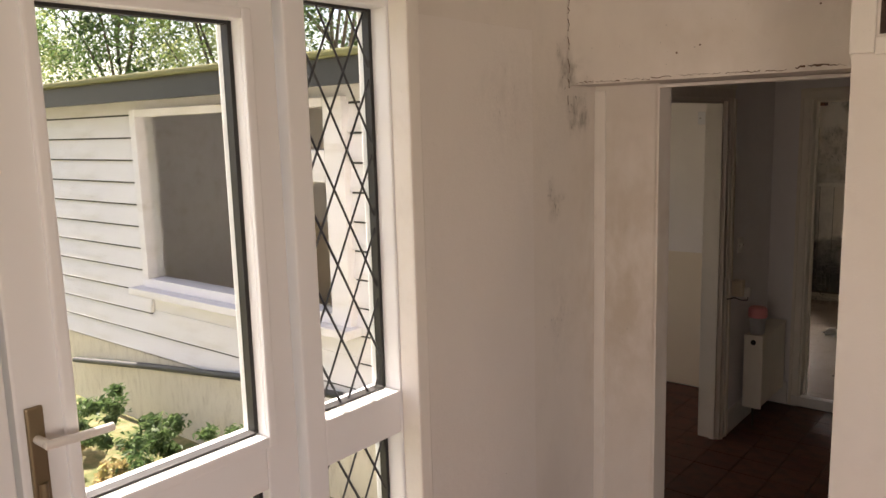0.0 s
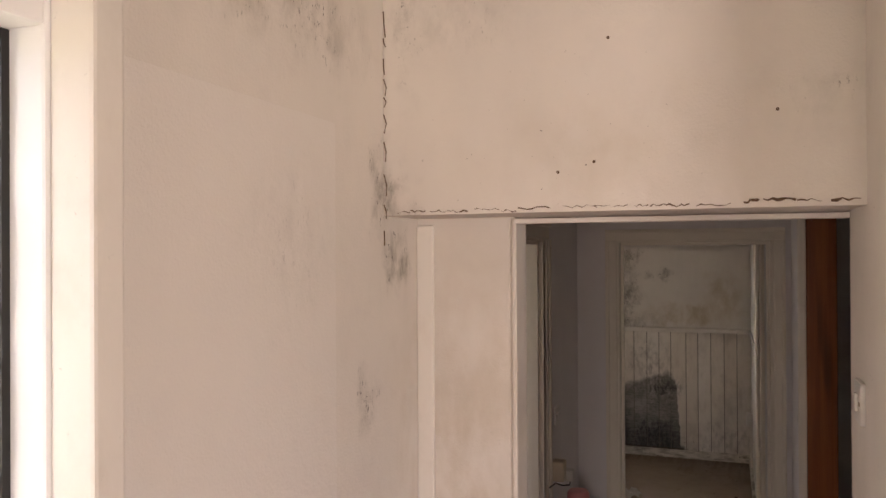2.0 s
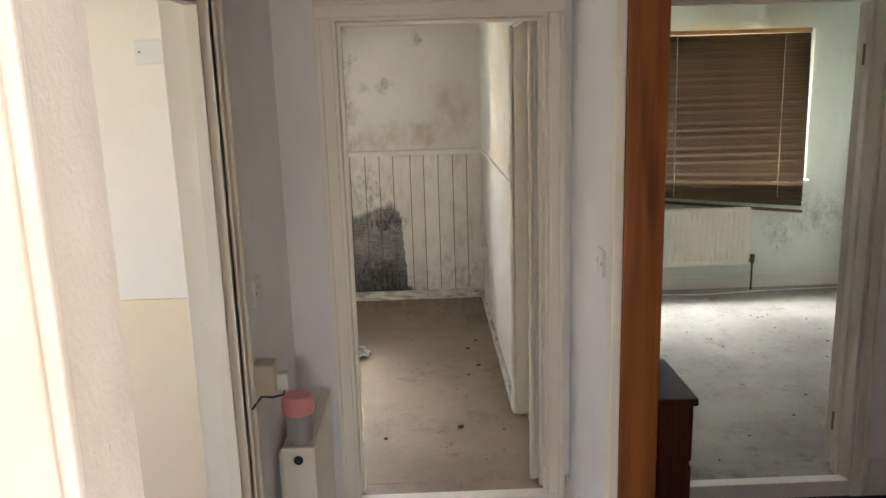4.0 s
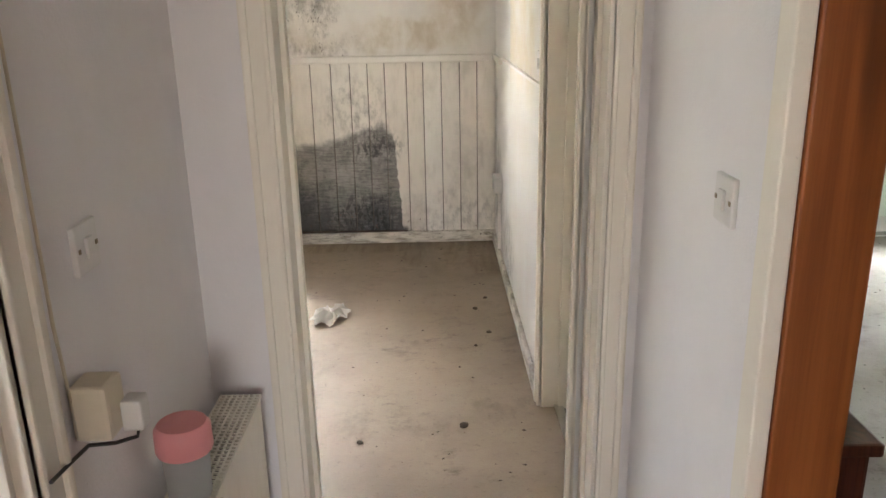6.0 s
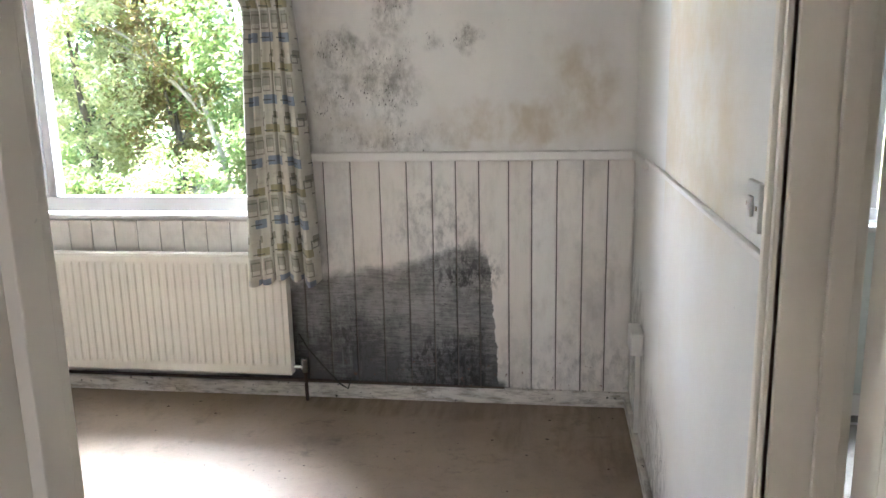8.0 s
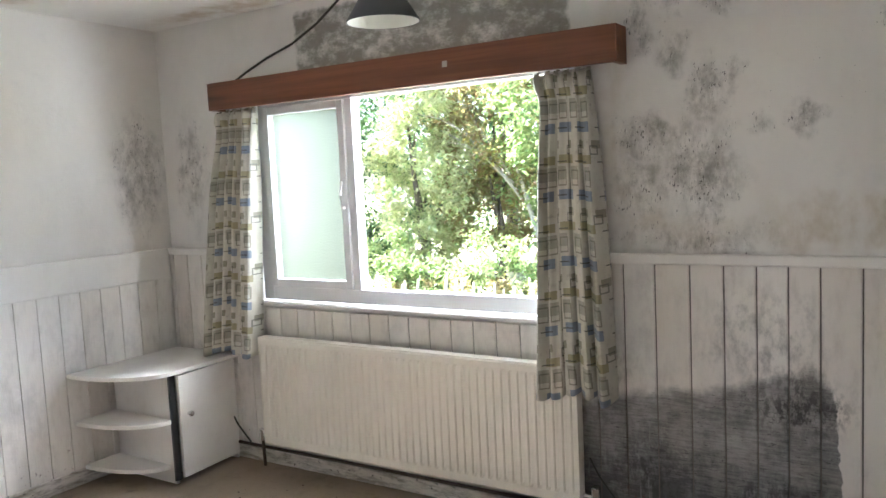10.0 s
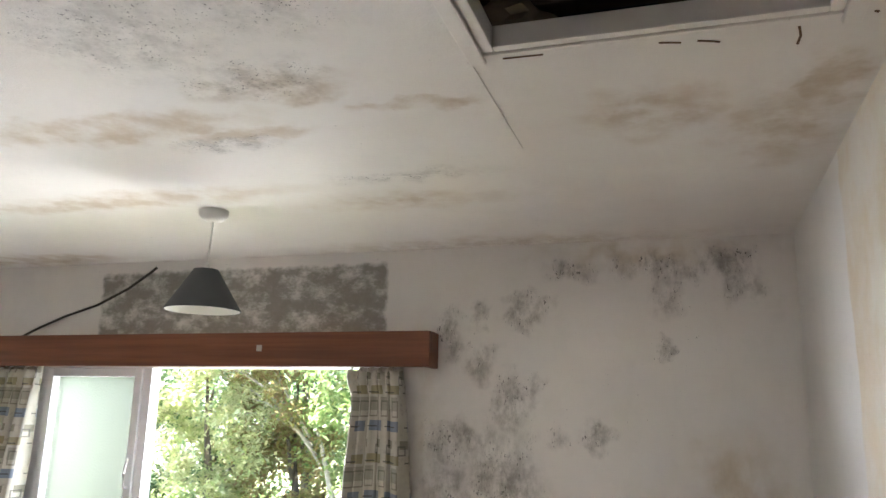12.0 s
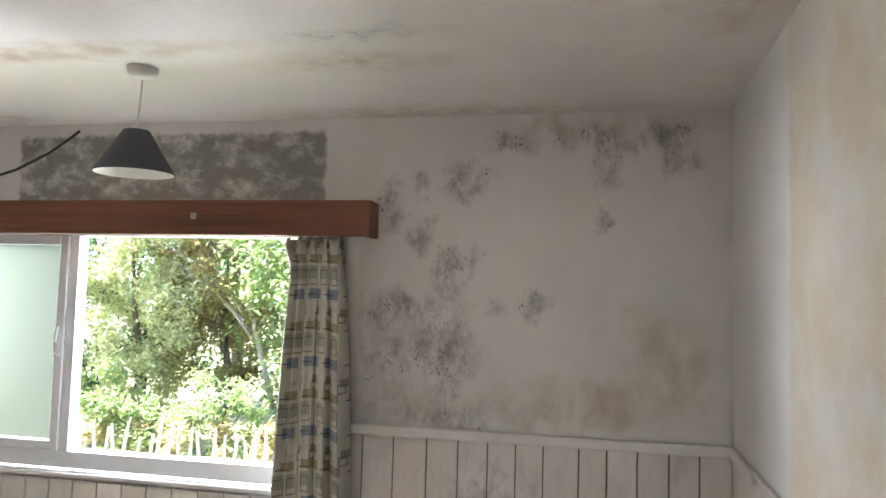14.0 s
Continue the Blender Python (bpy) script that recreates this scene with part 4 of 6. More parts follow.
# ---- doorways ----


def lining(name, label, axis, a0, a1, w0, w1, z0, z1, faces, arch=0.062, stop=True, material=M_TRIM):
    """Door lining with stops and moulded architraves. axis 1: the wall runs along x (opening a0..a1 in x, wall w0..w1 in y); axis 0: along y."""
    t = tagged(new(name), label, "doorframe", kind="structure")

    def bx(u0, u1, v0, v1, za, zb):
        return ((u0, v0, za), (u1, v1, zb)) if axis == 1 else ((v0, u0, za), (v1, u1, zb))
    th = 0.03
    part("lining", boxes(bx(a0 - th, a0, w0 - 0.004, w1 + 0.004, z0, z1 + th), bx(a1, a1 + th, w0 - 0.004, w1 + 0.004, z0, z1 + th), bx(a0, a1, w0 - 0.004, w1 + 0.004, z1, z1 + th), bevel=0.003), material, t)
    if stop:
        m = (w0 + w1) / 2 + 0.005
        part("door_stop", boxes(bx(a0, a0 + 0.013, m, m + 0.035, z0, z1 - 0.013), bx(a1 - 0.013, a1, m, m + 0.035, z0, z1 - 0.013), bx(a0, a1, m, m + 0.035, z1 - 0.013, z1), bevel=0.002), material, t)
    for wf, s in faces:
        for u0, u1 in ((a0 - 0.012 - arch, a0 - 0.012), (a1 + 0.012, a1 + 0.012 + arch)):
            inner = u1 if u0 < a0 - 0.02 else u0
            d = -1 if inner == u1 else 1
            bm = boxes(bx(u0, u1, *sorted((wf, wf + s * 0.014)), z0, z1 + 0.012), bevel=0.004)
            o = u0 if d == -1 else u1
            add_box(bm, *bx(*sorted((o, o - d * 0.020)), *sorted((wf, wf + s * 0.024)), z0, z1 + 0.012), 0.006)
            add_box(bm, *bx(*sorted((inner, inner + d * 0.012)), *sorted((wf, wf + s * 0.019)), z0, z1 + 0.012), 0.004)
            part("architrave", bm, material, t)
        bm = boxes(bx(a0 - 0.012 - arch, a1 + 0.012 + arch, *sorted((wf, wf + s * 0.014)), z1 + 0.012, z1 + 0.012 + arch), bevel=0.004)
        add_box(bm, *bx(a0 - 0.012 - arch, a1 + 0.012 + arch, *sorted((wf, wf + s * 0.024)), z1 + 0.012 + arch - 0.02, z1 + 0.012 + arch), 0.006)
        part("architrave", bm, material, t)
    return t


def hinge(parent, x, y, z, d=(0.004, 0.03)):
    part("hinge", merge(tube([(x, y, z - 0.04), (x, y, z + 0.04)], 0.006, 8), boxes(((x - d[0], y - d[1], z - 0.038), (x + d[0], y + 0.002, z + 0.038)))), M_BRASS, parent, "dark metal hinge")


frame_b = lining("doorframe_1", "cream painted doorframe with dirty architrave", 1, -1.527, -0.757, 5.39, 5.52, FH, 1.93, [(5.39, -1)])
for z in (1.72, 0.22):
    hinge(frame_b, -1.522, 5.512, z)
part("threshold", boxes(((-1.60, 5.37, FH), (-0.69, 5.43, 0.004)), bevel=0.006), M_TRIMW, frame_b, "white worn threshold board")
frame_c = lining("doorframe_2", "cream painted doorframe with hinges", 1, -0.31, 0.52, 5.39, 5.52, FH, 1.97, [(5.39, -1)])
for z in (1.76, 0.22):
    hinge(frame_c, 0.514, 5.515, z)
part("threshold", boxes(((-0.36, 5.375, FH), (0.56, 5.43, 0.012)), bevel=0.006), M_TRIMW, frame_c, "pale painted threshold riser")
lining("doorframe_3", "grimy cream doorframe of the cream room", 0, 3.71, 4.52, -1.88, -1.76, FH, 1.93, [(-1.76, 1)], arch=0.075)
lining("doorframe_4", "cream doorframe between bedroom and back room", 0, 5.57, 6.175, -0.78, -0.67, 0.0, 1.935, [(-0.78, -1)], arch=0.05)
setting("trim_threshold_strip", boxes(((-0.735, 5.57, 0.0), (-0.70, 6.175, 0.012)), bevel=0.003), M_CHROME, "metal threshold strip on the floor", "trim")

# plank door standing ajar between the bedroom and the back room
ajar = thing("plank_door", "cream boarded plank door standing slightly ajar", "door")
ajar.matrix_world = pose(-0.70, 5.578, 0.0, 0, 0, -5)
for k in range(5):
    part("plank", boxes(((-0.012, 0.003 + k * 0.118, 0.014), (0.012, 0.003 + k * 0.118 + 0.1155, 1.925)), bevel=0.004), M_TRIM, ajar)
part("ledge", boxes(((0.012, 0.02, 0.25), (0.034, 0.53, 0.35)), bevel=0.004), M_TRIM, ajar)
part("ledge", boxes(((0.012, 0.02, 1.55), (0.034, 0.53, 1.65)), bevel=0.004), M_TRIM, ajar)

# panel door of the back room, folded back into that room
back = thing("door_2", "cream painted door opened right back into the room", "door")
back.matrix_world = pose(0.518, 5.535, 0.012, 0, 0, -34)
part("leaf", boxes(((-0.02, 0.0, 0.0), (0.02, 0.78, 1.94)), bevel=0.003), M_TRIM, back)
part("knob", lathe([(0.001, -0.05), (0.02, -0.045), (0.024, -0.03), (0.012, -0.012), (0.012, 0.0), (0.026, 0.0)], (0, 0, 0), 16), M_BRASS, back, "worn round knob").matrix_local = pose(-0.021, 0.72, 1.0, 0, 90, 0)

# stained post at the end of the short wall
post = thing("wooden_post", "orange-brown stained pine post on the wall end", "post")
part("post", boxes(((-0.650, 4.60, FH), (-0.535, 4.657, 2.17)), bevel=0.004), M_POST, post)
part("packing_strip", boxes(((-0.682, 4.605, FH), (-0.652, 4.66, 2.2)), bevel=0.004), M_TRIM, post, "cream strip beside the post")
setting("wall_over_post", boxes(((-0.655, 4.60, 2.172), (-0.535, 4.659, 2.45))), M_HALL, "white bulkhead over the post")

# skirtings
setting("baseboard_hall", boxes(((-0.66, 5.374, FH), (-0.655, 5.389, 0.085)), ((-0.672, 4.67, FH), (-0.656, 5.389, 0.085)), ((0.61, 5.374, FH), (1.4, 5.389, 0.10)), ((-1.759, 4.64, FH), (-1.744, 5.389, 0.085)), ((-1.744, 5.374, FH), (-1.61, 5.389, 0.085)), bevel=0.004), M_TRIMW, "white painted skirting", "baseboard")
setting("baseboard_bedroom", boxes(((-4.93, 8.395, 0.0), (-0.78, 8.418, 0.075)), bevel=0.006), M_SKIRT, "mould-blackened white skirting", "baseboard")
setting("baseboard_bedroom_side", boxes(((-0.802, 6.242, 0.0), (-0.782, 8.395, 0.07)), ((-4.928, 5.53, 0.0), (-4.908, 8.395, 0.085)), bevel=0.006), M_SKIRT, "chipped white skirting", "baseboard")
setting("baseboard_back_room", boxes(((-0.668, 8.408, 0.0), (2.1, 8.428, 0.10)), bevel=0.006), M_TRIMW, "white skirting under the window", "baseboard")
setting("trim_dado", boxes(((-4.93, 8.386, 1.145), (-4.285, 8.43, 1.185)), ((-2.335, 8.386, 1.145), (-0.78, 8.43, 1.185)), bevel=0.008), M_TRIMW, "white dado rail over the boarding", "trim")
setting("trim_dado_side", boxes(((-0.80, 7.95, 1.150), (-0.781, 8.386, 1.185)), ((-0.795, 6.26, 1.178), (-0.781, 7.95, 1.192)), bevel=0.004), M_TRIMW, "thin dado rail along the side wall", "trim")
setting("trim_dado_west", boxes(((-4.929, 5.53, 1.01), (-4.905, 8.386, 1.185)), bevel=0.006), M_TRIMW, "wide white dado band", "trim")

# loft hatch
hatch = thing("loft_hatch", "open loft hatch with a white painted frame", "hatch")
f = 0.022
for nm, lo, hi in (("lining_side", (hx0 - 0.0, hy0, CB - 0.006), (hx0 + f, hy1, CB + 0.042)), ("lining_side", (hx1 - f, hy0, CB - 0.006), (hx1, hy1, CB + 0.042)),
                   ("lining_end", (hx0 + f, hy1 - f, CB - 0.006), (hx1 - f, hy1, CB + 0.040)), ("lining_end", (hx0 + f, hy0, CB - 0.006), (hx1 - f, hy0 + f, CB + 0.040))):
    part(nm, boxes((lo, hi), bevel=0.003), M_TRIMW, hatch)
for lo, hi in (((hx0 - 0.036, hy0 - 0.036, CB - 0.014), (hx0 - 0.002, hy1 + 0.036, CB - 0.001)), ((hx1 + 0.002, hy0 - 0.036, CB - 0.014), (hx1 + 0.036, hy1 + 0.036, CB - 0.001)),):
    part("moulding", boxes((lo, hi), bevel=0.004), M_TRIMW, hatch)
part("moulding", boxes(((hx0 - 0.002, hy1 + 0.002, CB - 0.010), (hx1 + 0.002, hy1 + 0.014, CB - 0.001)), bevel=0.003), M_TRIMW, hatch)
for x in (-2.4, -1.95, -1.2, -0.4):
    r_ = thing("loft_joist", "rough sawn loft joist", "joist", "loft joists")
    part("joist", boxes(((x, 5.42, CB + 0.032), (x + 0.045, 8.58, CB + 0.13)) if x not in (-1.2,) else ((x, 6.78, CB + 0.032), (x + 0.045, 8.58, CB + 0.13)), bevel=0.004), M_LOFT, r_)
part("beam", boxes(((-2.3, 6.82, CB + 0.132), (-0.2, 6.88, CB + 0.22)), bevel=0.006), M_LOFT, thing("loft_binder", "dark timber binder across the joists", "beam"))
ins = bmesh.new()
bmesh.ops.create_icosphere(ins, subdivisions=3, radius=1.0)
for v in ins.verts:
    k = 1 + 0.35 * noise.noise(v.co * 2.3)
    v.co = Vector((v.co.x * 0.10 * k - 1.50, v.co.y * 0.07 * k + 6.79, max(v.co.z, -0.6) * 0.055 * k + CB + 0.068))
part("tuft", ins, M_INSUL, thing("insulation_tuft", "torn tuft of old loft insulation", "insulation"), smooth=True)
setting("trim_ceiling_joint", boxes(((-1.574, 6.78, CB - 0.003), (-1.566, 7.30, CB + 0.001))), M_CEIL_B, "ridge of a plasterboard joint", "trim")

# ---- windows ----


def casement(name, label, x0, x1, z0, z1, mull, y0=8.455, y1=8.52, frost=True, fw=0.05, hm=0.03):
    """A white plastic window in the far wall: outer frame, a sash at the left, a fixed pane at the right."""
    t = tagged(new(name), label, "window", kind="structure")
    ft = 0.045
    part("window_frame", boxes(((x0, y0, z0), (x0 + fw, y1, z1)), ((x1 - fw, y0, z0), (x1, y1, z1)), ((x0 + fw, y0, z0), (x1 - fw, y1, z0 + fw)), ((x0 + fw, y0, z1 - ft), (x1 - fw, y1, z1)), ((mull - hm, y0, z0 + fw), (mull + hm, y1, z1 - ft)), bevel=0.004), M_UPVC, t)
    a, b, c, d = x0 + fw + 0.002, mull - hm - 0.002, z0 + fw + 0.002, z1 - ft - 0.002
    sash = part("sash", boxes(((a, y0 - 0.012, c), (a + 0.04, y1 - 0.01, d)), ((b - 0.04, y0 - 0.012, c), (b, y1 - 0.01, d)), ((a + 0.04, y0 - 0.012, c), (b - 0.04, y1 - 0.01, c + 0.04)), ((a + 0.04, y0 - 0.012, d - 0.04), (b - 0.04, y1 - 0.01, d)), bevel=0.004), M_UPVC, t)
    p = part("pane", boxes(((a + 0.036, 8.484, c + 0.036), (b - 0.036, 8.492, d - 0.036))), M_FROST if frost else M_GLASS, sash, "frosted glass" if frost else "clear glass")
    p.visible_shadow = False
    q = part("pane", boxes(((mull + hm - 0.002, 8.484, z0 + fw - 0.002), (x1 - fw + 0.002, 8.492, z1 - ft + 0.002))), M_GLASS, t, "clear glass")
    q.visible_shadow = False
    part("handle", merge(tube([(b - 0.02, y0 - 0.012, (c + d) / 2 - 0.06), (b - 0.02, y0 - 0.035, (c + d) / 2 - 0.06)], 0.007, 8), tube([(b - 0.02, y0 - 0.035, (c + d) / 2 - 0.065), (b - 0.022, y0 - 0.04, (c + d) / 2), (b - 0.018, y0 - 0.03, (c + d) / 2 + 0.07)], 0.007, 8)), M_PLASTIC, sash, "slim window handle", True)
    return t


win_b = casement("window_2", "white plastic window with one frosted sash", -4.22, -2.375, 0.905, 1.975, -3.572, fw=0.073, hm=0.022)
part("window_sill", boxes(((-4.25, 8.398, 0.880), (-2.30, 8.455, 0.897)), bevel=0.006), M_TRIMW, win_b, "white painted sill")
win_c = casement("window_3", "white plastic window behind a brown blind", -0.04, 1.75, 0.875, 1.99, 0.20, frost=False)
part("window_sill", boxes(((-0.06, 8.37, 0.835), (1.77, 8.455, 0.862)), bevel=0.006), M_TRIMW, win_c, "white painted sill")

# window of the wing
win_w = tagged(new("window_4"), "white painted window in the weatherboards", "window", kind="structure")
wx0, wx1, wz0, wz1 = -5.16, -3.12, 0.80, 2.0
part("window_frame", boxes(((wx0, 2.86, wz0), (wx0 + 0.07, 2.99, wz1)), ((wx1 - 0.14, 2.86, wz0), (wx1, 2.99, wz1)), ((wx0 + 0.07, 2.86, wz0), (wx1 - 0.14, 2.99, wz0 + 0.06)), ((wx0 + 0.07, 2.86, wz1 - 0.05), (wx1 - 0.14, 2.99, wz1)), ((-3.72, 2.86, wz0 + 0.06), (-3.60, 2.99, wz1 - 0.05)), ((-3.60, 2.86, 1.56), (wx1 - 0.14, 2.99, 1.73)), bevel=0.005), M_CLAP, win_w)
for a, b, c, d in ((wx0 + 0.07, -3.72, wz0 + 0.06, wz1 - 0.05), (-3.60, wx1 - 0.14, wz0 + 0.06, 1.56), (-3.60, wx1 - 0.14, 1.73, wz1 - 0.05)):
    p = part("pane", boxes(((a - 0.01, 2.93, c - 0.01), (b + 0.01, 2.936, d + 0.01))), M_PANE_DARK, win_w, "clear glass")
part("window_sill", boxes(((wx0 - 0.06, 2.78, wz0 - 0.05), (wx1 + 0.04, 2.93, wz0)), bevel=0.008), M_CLAP, win_w, "peeling white sill")

# ---- things of the bedroom ----


def radiator(name, label, x0, x1, z0, z1, yf, yw, ribs, group=""):
    """A pressed steel panel radiator on the far wall: corrugated panel, top grille, end caps, brackets."""
    t = thing(name, label, "radiator", group)
    bm = bmesh.new()
    n_ = int((x1 - x0) / ribs)
    step = (x1 - x0 - 0.03) / n_
    prof = [(x0, 0.006)]
    for k in range(n_):
        a = x0 + 0.015 + k * step
        prof += [(a + step * 0.12, 0.006), (a + step * 0.3, 0.0), (a + step * 0.7, 0.0), (a + step * 0.88, 0.006)]
    prof.append((x1, 0.006))
    rows = [(z0, 0.012), (z0 + 0.012, 0.002), (z0 + 0.045, 0.002), (z0 + 0.06, None), (z1 - 0.05, None), (z1 - 0.035, 0.002), (z1 - 0.008, 0.002), (z1, 0.012)]
    grid = [[bm.verts.new((x, yf + (d if flat is None else flat), z)) for x, d in prof] for z, flat in rows]
    for ra, rb in zip(grid, grid[1:]):
        for k in range(len(prof) - 1):
            bm.faces.new((ra[k], ra[k + 1], rb[k + 1], rb[k]))
    part("panel", bm, M_RAD, t)
    part("rear_panel", boxes(((x0 + 0.01, yf + 0.045, z0 + 0.02), (x1 - 0.01, yf + 0.058, z1 - 0.02)), bevel=0.004), M_RAD, t)
    part("end_cap", boxes(((x0 - 0.004, yf + 0.002, z0 + 0.005), (x0 + 0.003, yf + 0.06, z1)), bevel=0.002), M_RAD, t)
    part("end_cap", boxes(((x1 - 0.003, yf + 0.002, z0 + 0.005), (x1 + 0.004, yf + 0.06, z1)), bevel=0.002), M_RAD, t)
    part("top_grille", boxes(((x0, yf + 0.004, z1 - 0.004), (x1, yf + 0.058, z1 + 0.003)), bevel=0.002), M_RAD, t)
    for x in (x0 + 0.25, x1 - 0.25):
        part("bracket", boxes(((x, yf + 0.058, z0 + 0.03), (x + 0.03, yw, z1 - 0.05))), M_RAD, t)
    return t


rad = radiator("radiator", "long cream panel radiator under the window", -4.155, -2.362, 0.135, 0.722, 8.315, 8.405, 0.040)
valve = part("valve", merge(tube([(-2.355, 8.35, 0.17), (-2.32, 8.35, 0.17), (-2.30, 8.35, 0.17)], 0.012, 10), lathe([(0.016, -0.02), (0.020, 0.0), (0.020, 0.05), (0.012, 0.055)], (-2.30, 8.35, 0.165), 14, True)), M_CHROME, rad, "metal radiator valve", True)
part("valve", merge(tube([(-4.16, 8.35, 0.17), (-4.20, 8.35, 0.17)], 0.012, 10), lathe([(0.016, -0.02), (0.018, 0.0), (0.018, 0.04), (0.010, 0.045)], (-4.205, 8.35, 0.165), 14, True)), M_CHROME, rad, "metal radiator valve", True)
pipes = thing("radiator_pipe", "dark pipes running above the skirting", "pipe")
part("pipe_run", tube([(-4.55, 8.385, 0.092), (-3.4, 8.383, 0.094), (-2.3, 8.384, 0.09), (-1.35, 8.388, 0.083)], 0.008, 8, [0.009, 0.009, 0.009, 0.005]), M_PIPE, pipes, smooth=True)
part("riser", tube([(-2.30, 8.35, 0.15), (-2.30, 8.352, 0.06), (-2.30, 8.355, 0.0)], 0.009, 8), M_PIPE, pipes, smooth=True)
part("riser", tube([(-4.205, 8.35, 0.15), (-4.205, 8.352, 0.06), (-4.205, 8.355, 0.0)], 0.009, 8), M_PIPE, pipes, smooth=True)
part("cable", tube([(-2.33, 8.37, 0.33), (-2.28, 8.34, 0.27), (-2.20, 8.33, 0.18), (-2.13, 8.35, 0.09), (-2.10, 8.37, 0.06), (-2.08, 8.36, 0.12)], 0.004, 6), M_CABLE, thing("loose_cable", "loose black cable end beside the radiator", "cable"), smooth=True)
part("cable", tube([(-4.56, 8.37, 0.55), (-4.50, 8.36, 0.35), (-4.40, 8.36, 0.20), (-4.32, 8.37, 0.11)], 0.005, 6), M_CABLE, thing("loose_cable", "black cable trailing down behind the cupboard", "cable"), smooth=True)

pelmet = thing("pelmet", "red-brown stained pine pelmet board over the window", "pelmet")
part("board", boxes(((-4.395, 8.31, 1.928), (-2.15, 8.335, 2.071)), bevel=0.003), M_PELMET, pelmet)
part("return", boxes(((-4.395, 8.335, 1.928), (-4.37, 8.429, 2.071)), bevel=0.002), M_PELMET, pelmet)
part("return", boxes(((-2.175, 8.335, 1.928), (-2.15, 8.429, 2.071)), bevel=0.002), M_PELMET, pelmet)
part("label_scrap", boxes(((-2.925, 8.3085, 1.992), (-2.90, 8.3105, 2.018))), M_PAPER, pelmet, "scrap of white paper")


def curtain(name, label, top, bottom, folds, lean, seed):
    """A hanging, gathered curtain: top and bottom are (x0, x1, y, z)."""
    t = thing(name, label, "curtain", "curtains")
    bm = bmesh.new()
    uv = bm.loops.layers.uv.new("UVMap")
    nu, nv = 96, 40
    rng = random.Random(seed)
    ph = [rng.uniform(0, 6.28) for _ in range(4)]
    verts = []
    for j in range(nv + 1):
        v = j / nv
        row = []
        for i in range(nu + 1):
            u = i / nu
            ease = v ** 0.8
            flare = 0.035 * math.exp(-((v - 0.02) / 0.05) ** 2)
            x0, x1 = top[0] + (bottom[0] - top[0]) * ease - flare, top[1] + (bottom[1] - top[1]) * ease
            y = top[2] + (bottom[2] - top[2]) * v
            z = top[3] + (bottom[3] - top[3]) * v
            amp = 0.026 + 0.026 * min(1.0, 3 * v)
            a = 6.283 * folds * u + ph[0] + 0.5 * math.sin(3 * v + ph[1])
            dy = amp * (math.sin(a) + 0.35 * math.sin(2.1 * a + ph[2] + v))
            dx = 0.012 * math.cos(a) + lean * math.sin(v * 3.1) * (0.5 - abs(u - 0.5))
            sag = 0.018 * math.sin(7 * u + ph[3]) * v + 0.012 * math.sin(a) * (1 if j in (0, nv) else 0)
            if v < 0.06:
                dy += 0.012 * math.sin(a * 2.7)
            row.append(bm.verts.new((x0 + (x1 - x0) * u + dx, y + dy, z + sag)))
        verts.append(row)
    wide = 1.05
    for j in range(nv):
        for i in range(nu):
            fc = bm.faces.new((verts[j][i], verts[j][i + 1], verts[j + 1][i + 1], verts[j + 1][i]))
            for lp, (a, b) in zip(fc.loops, ((i, j), (i + 1, j), (i + 1, j + 1), (i, j + 1))):
                lp[uv].uv = (a / nu * wide, (1 - b / nv) * (top[3] - bottom[3]))
    ob = part("cloth", bm, M_CURTAIN, t, smooth=True)
    so = ob.modifiers.new("thickness", "SOLIDIFY")
    so.thickness = 0.002
    part("heading_tape", boxes(((top[0] + 0.01, top[2] + 0.02, top[3] - 0.05), (top[1] - 0.01, top[2] + 0.024, top[3] + 0.004))), M_PAPER, t, "pale heading tape")
    return t


curtain("curtain", "patterned blue and olive curtain gathered beside the window", (-2.485, -2.30, 8.375, 1.925), (-2.52, -2.195, 8.30, 0.615), 5.0, -0.03, 3)
curtain("curtain", "narrow patterned blue and olive curtain by the corner", (-4.36, -4.14, 8.375, 1.925), (-4.53, -4.18, 8.31, 0.635), 5.0, 0.02, 8)
part("pole", tube([(-4.36, 8.385, 1.95), (-2.18, 8.385, 1.95)], 0.008, 8), M_PLASTIC, thing("curtain_rail", "thin curtain rail hidden behind the pelmet", "rail"))

lamp = thing("pendant_lamp", "pendant lamp with a dark slate cone shade", "lamp")
lx, ly = -2.760, 7.68
part("ceiling_rose", lathe([(0.002, 0.0), (0.052, 0.0), (0.050, -0.018), (0.036, -0.034), (0.010, -0.040), (0.002, -0.040)], (lx, ly, CB), 28), M_PLASTIC, lamp, "white plastic ceiling rose", True)
part("cord", tube([(lx, ly, CB - 0.038), (lx - 0.004, ly, 2.30), (lx - 0.012, ly - 0.004, 2.215)], 0.0035, 8), M_PLASTIC, lamp)
part("lamp_holder", lathe([(0.004, 0.05), (0.014, 0.045), (0.018, 0.0), (0.020, -0.05), (0.004, -0.052)], (lx - 0.012, ly - 0.004, 2.19), 16), M_PLASTIC, lamp, "white lamp holder", True)
shade = part("shade", lathe([(0.040, -0.003), (0.042, 0.0), (0.085, -0.070), (0.129, -0.140), (0.129, -0.145)], (lx - 0.008, ly - 0.004, 2.217), 48), M_SHADE, lamp, "slate grey cone shade", True)
part("lining", lathe([(0.038, -0.004), (0.083, -0.074), (0.1265, -0.144)], (lx - 0.008, ly - 0.004, 2.217), 48), M_SHADE_IN, shade, "pale shade lining", True)
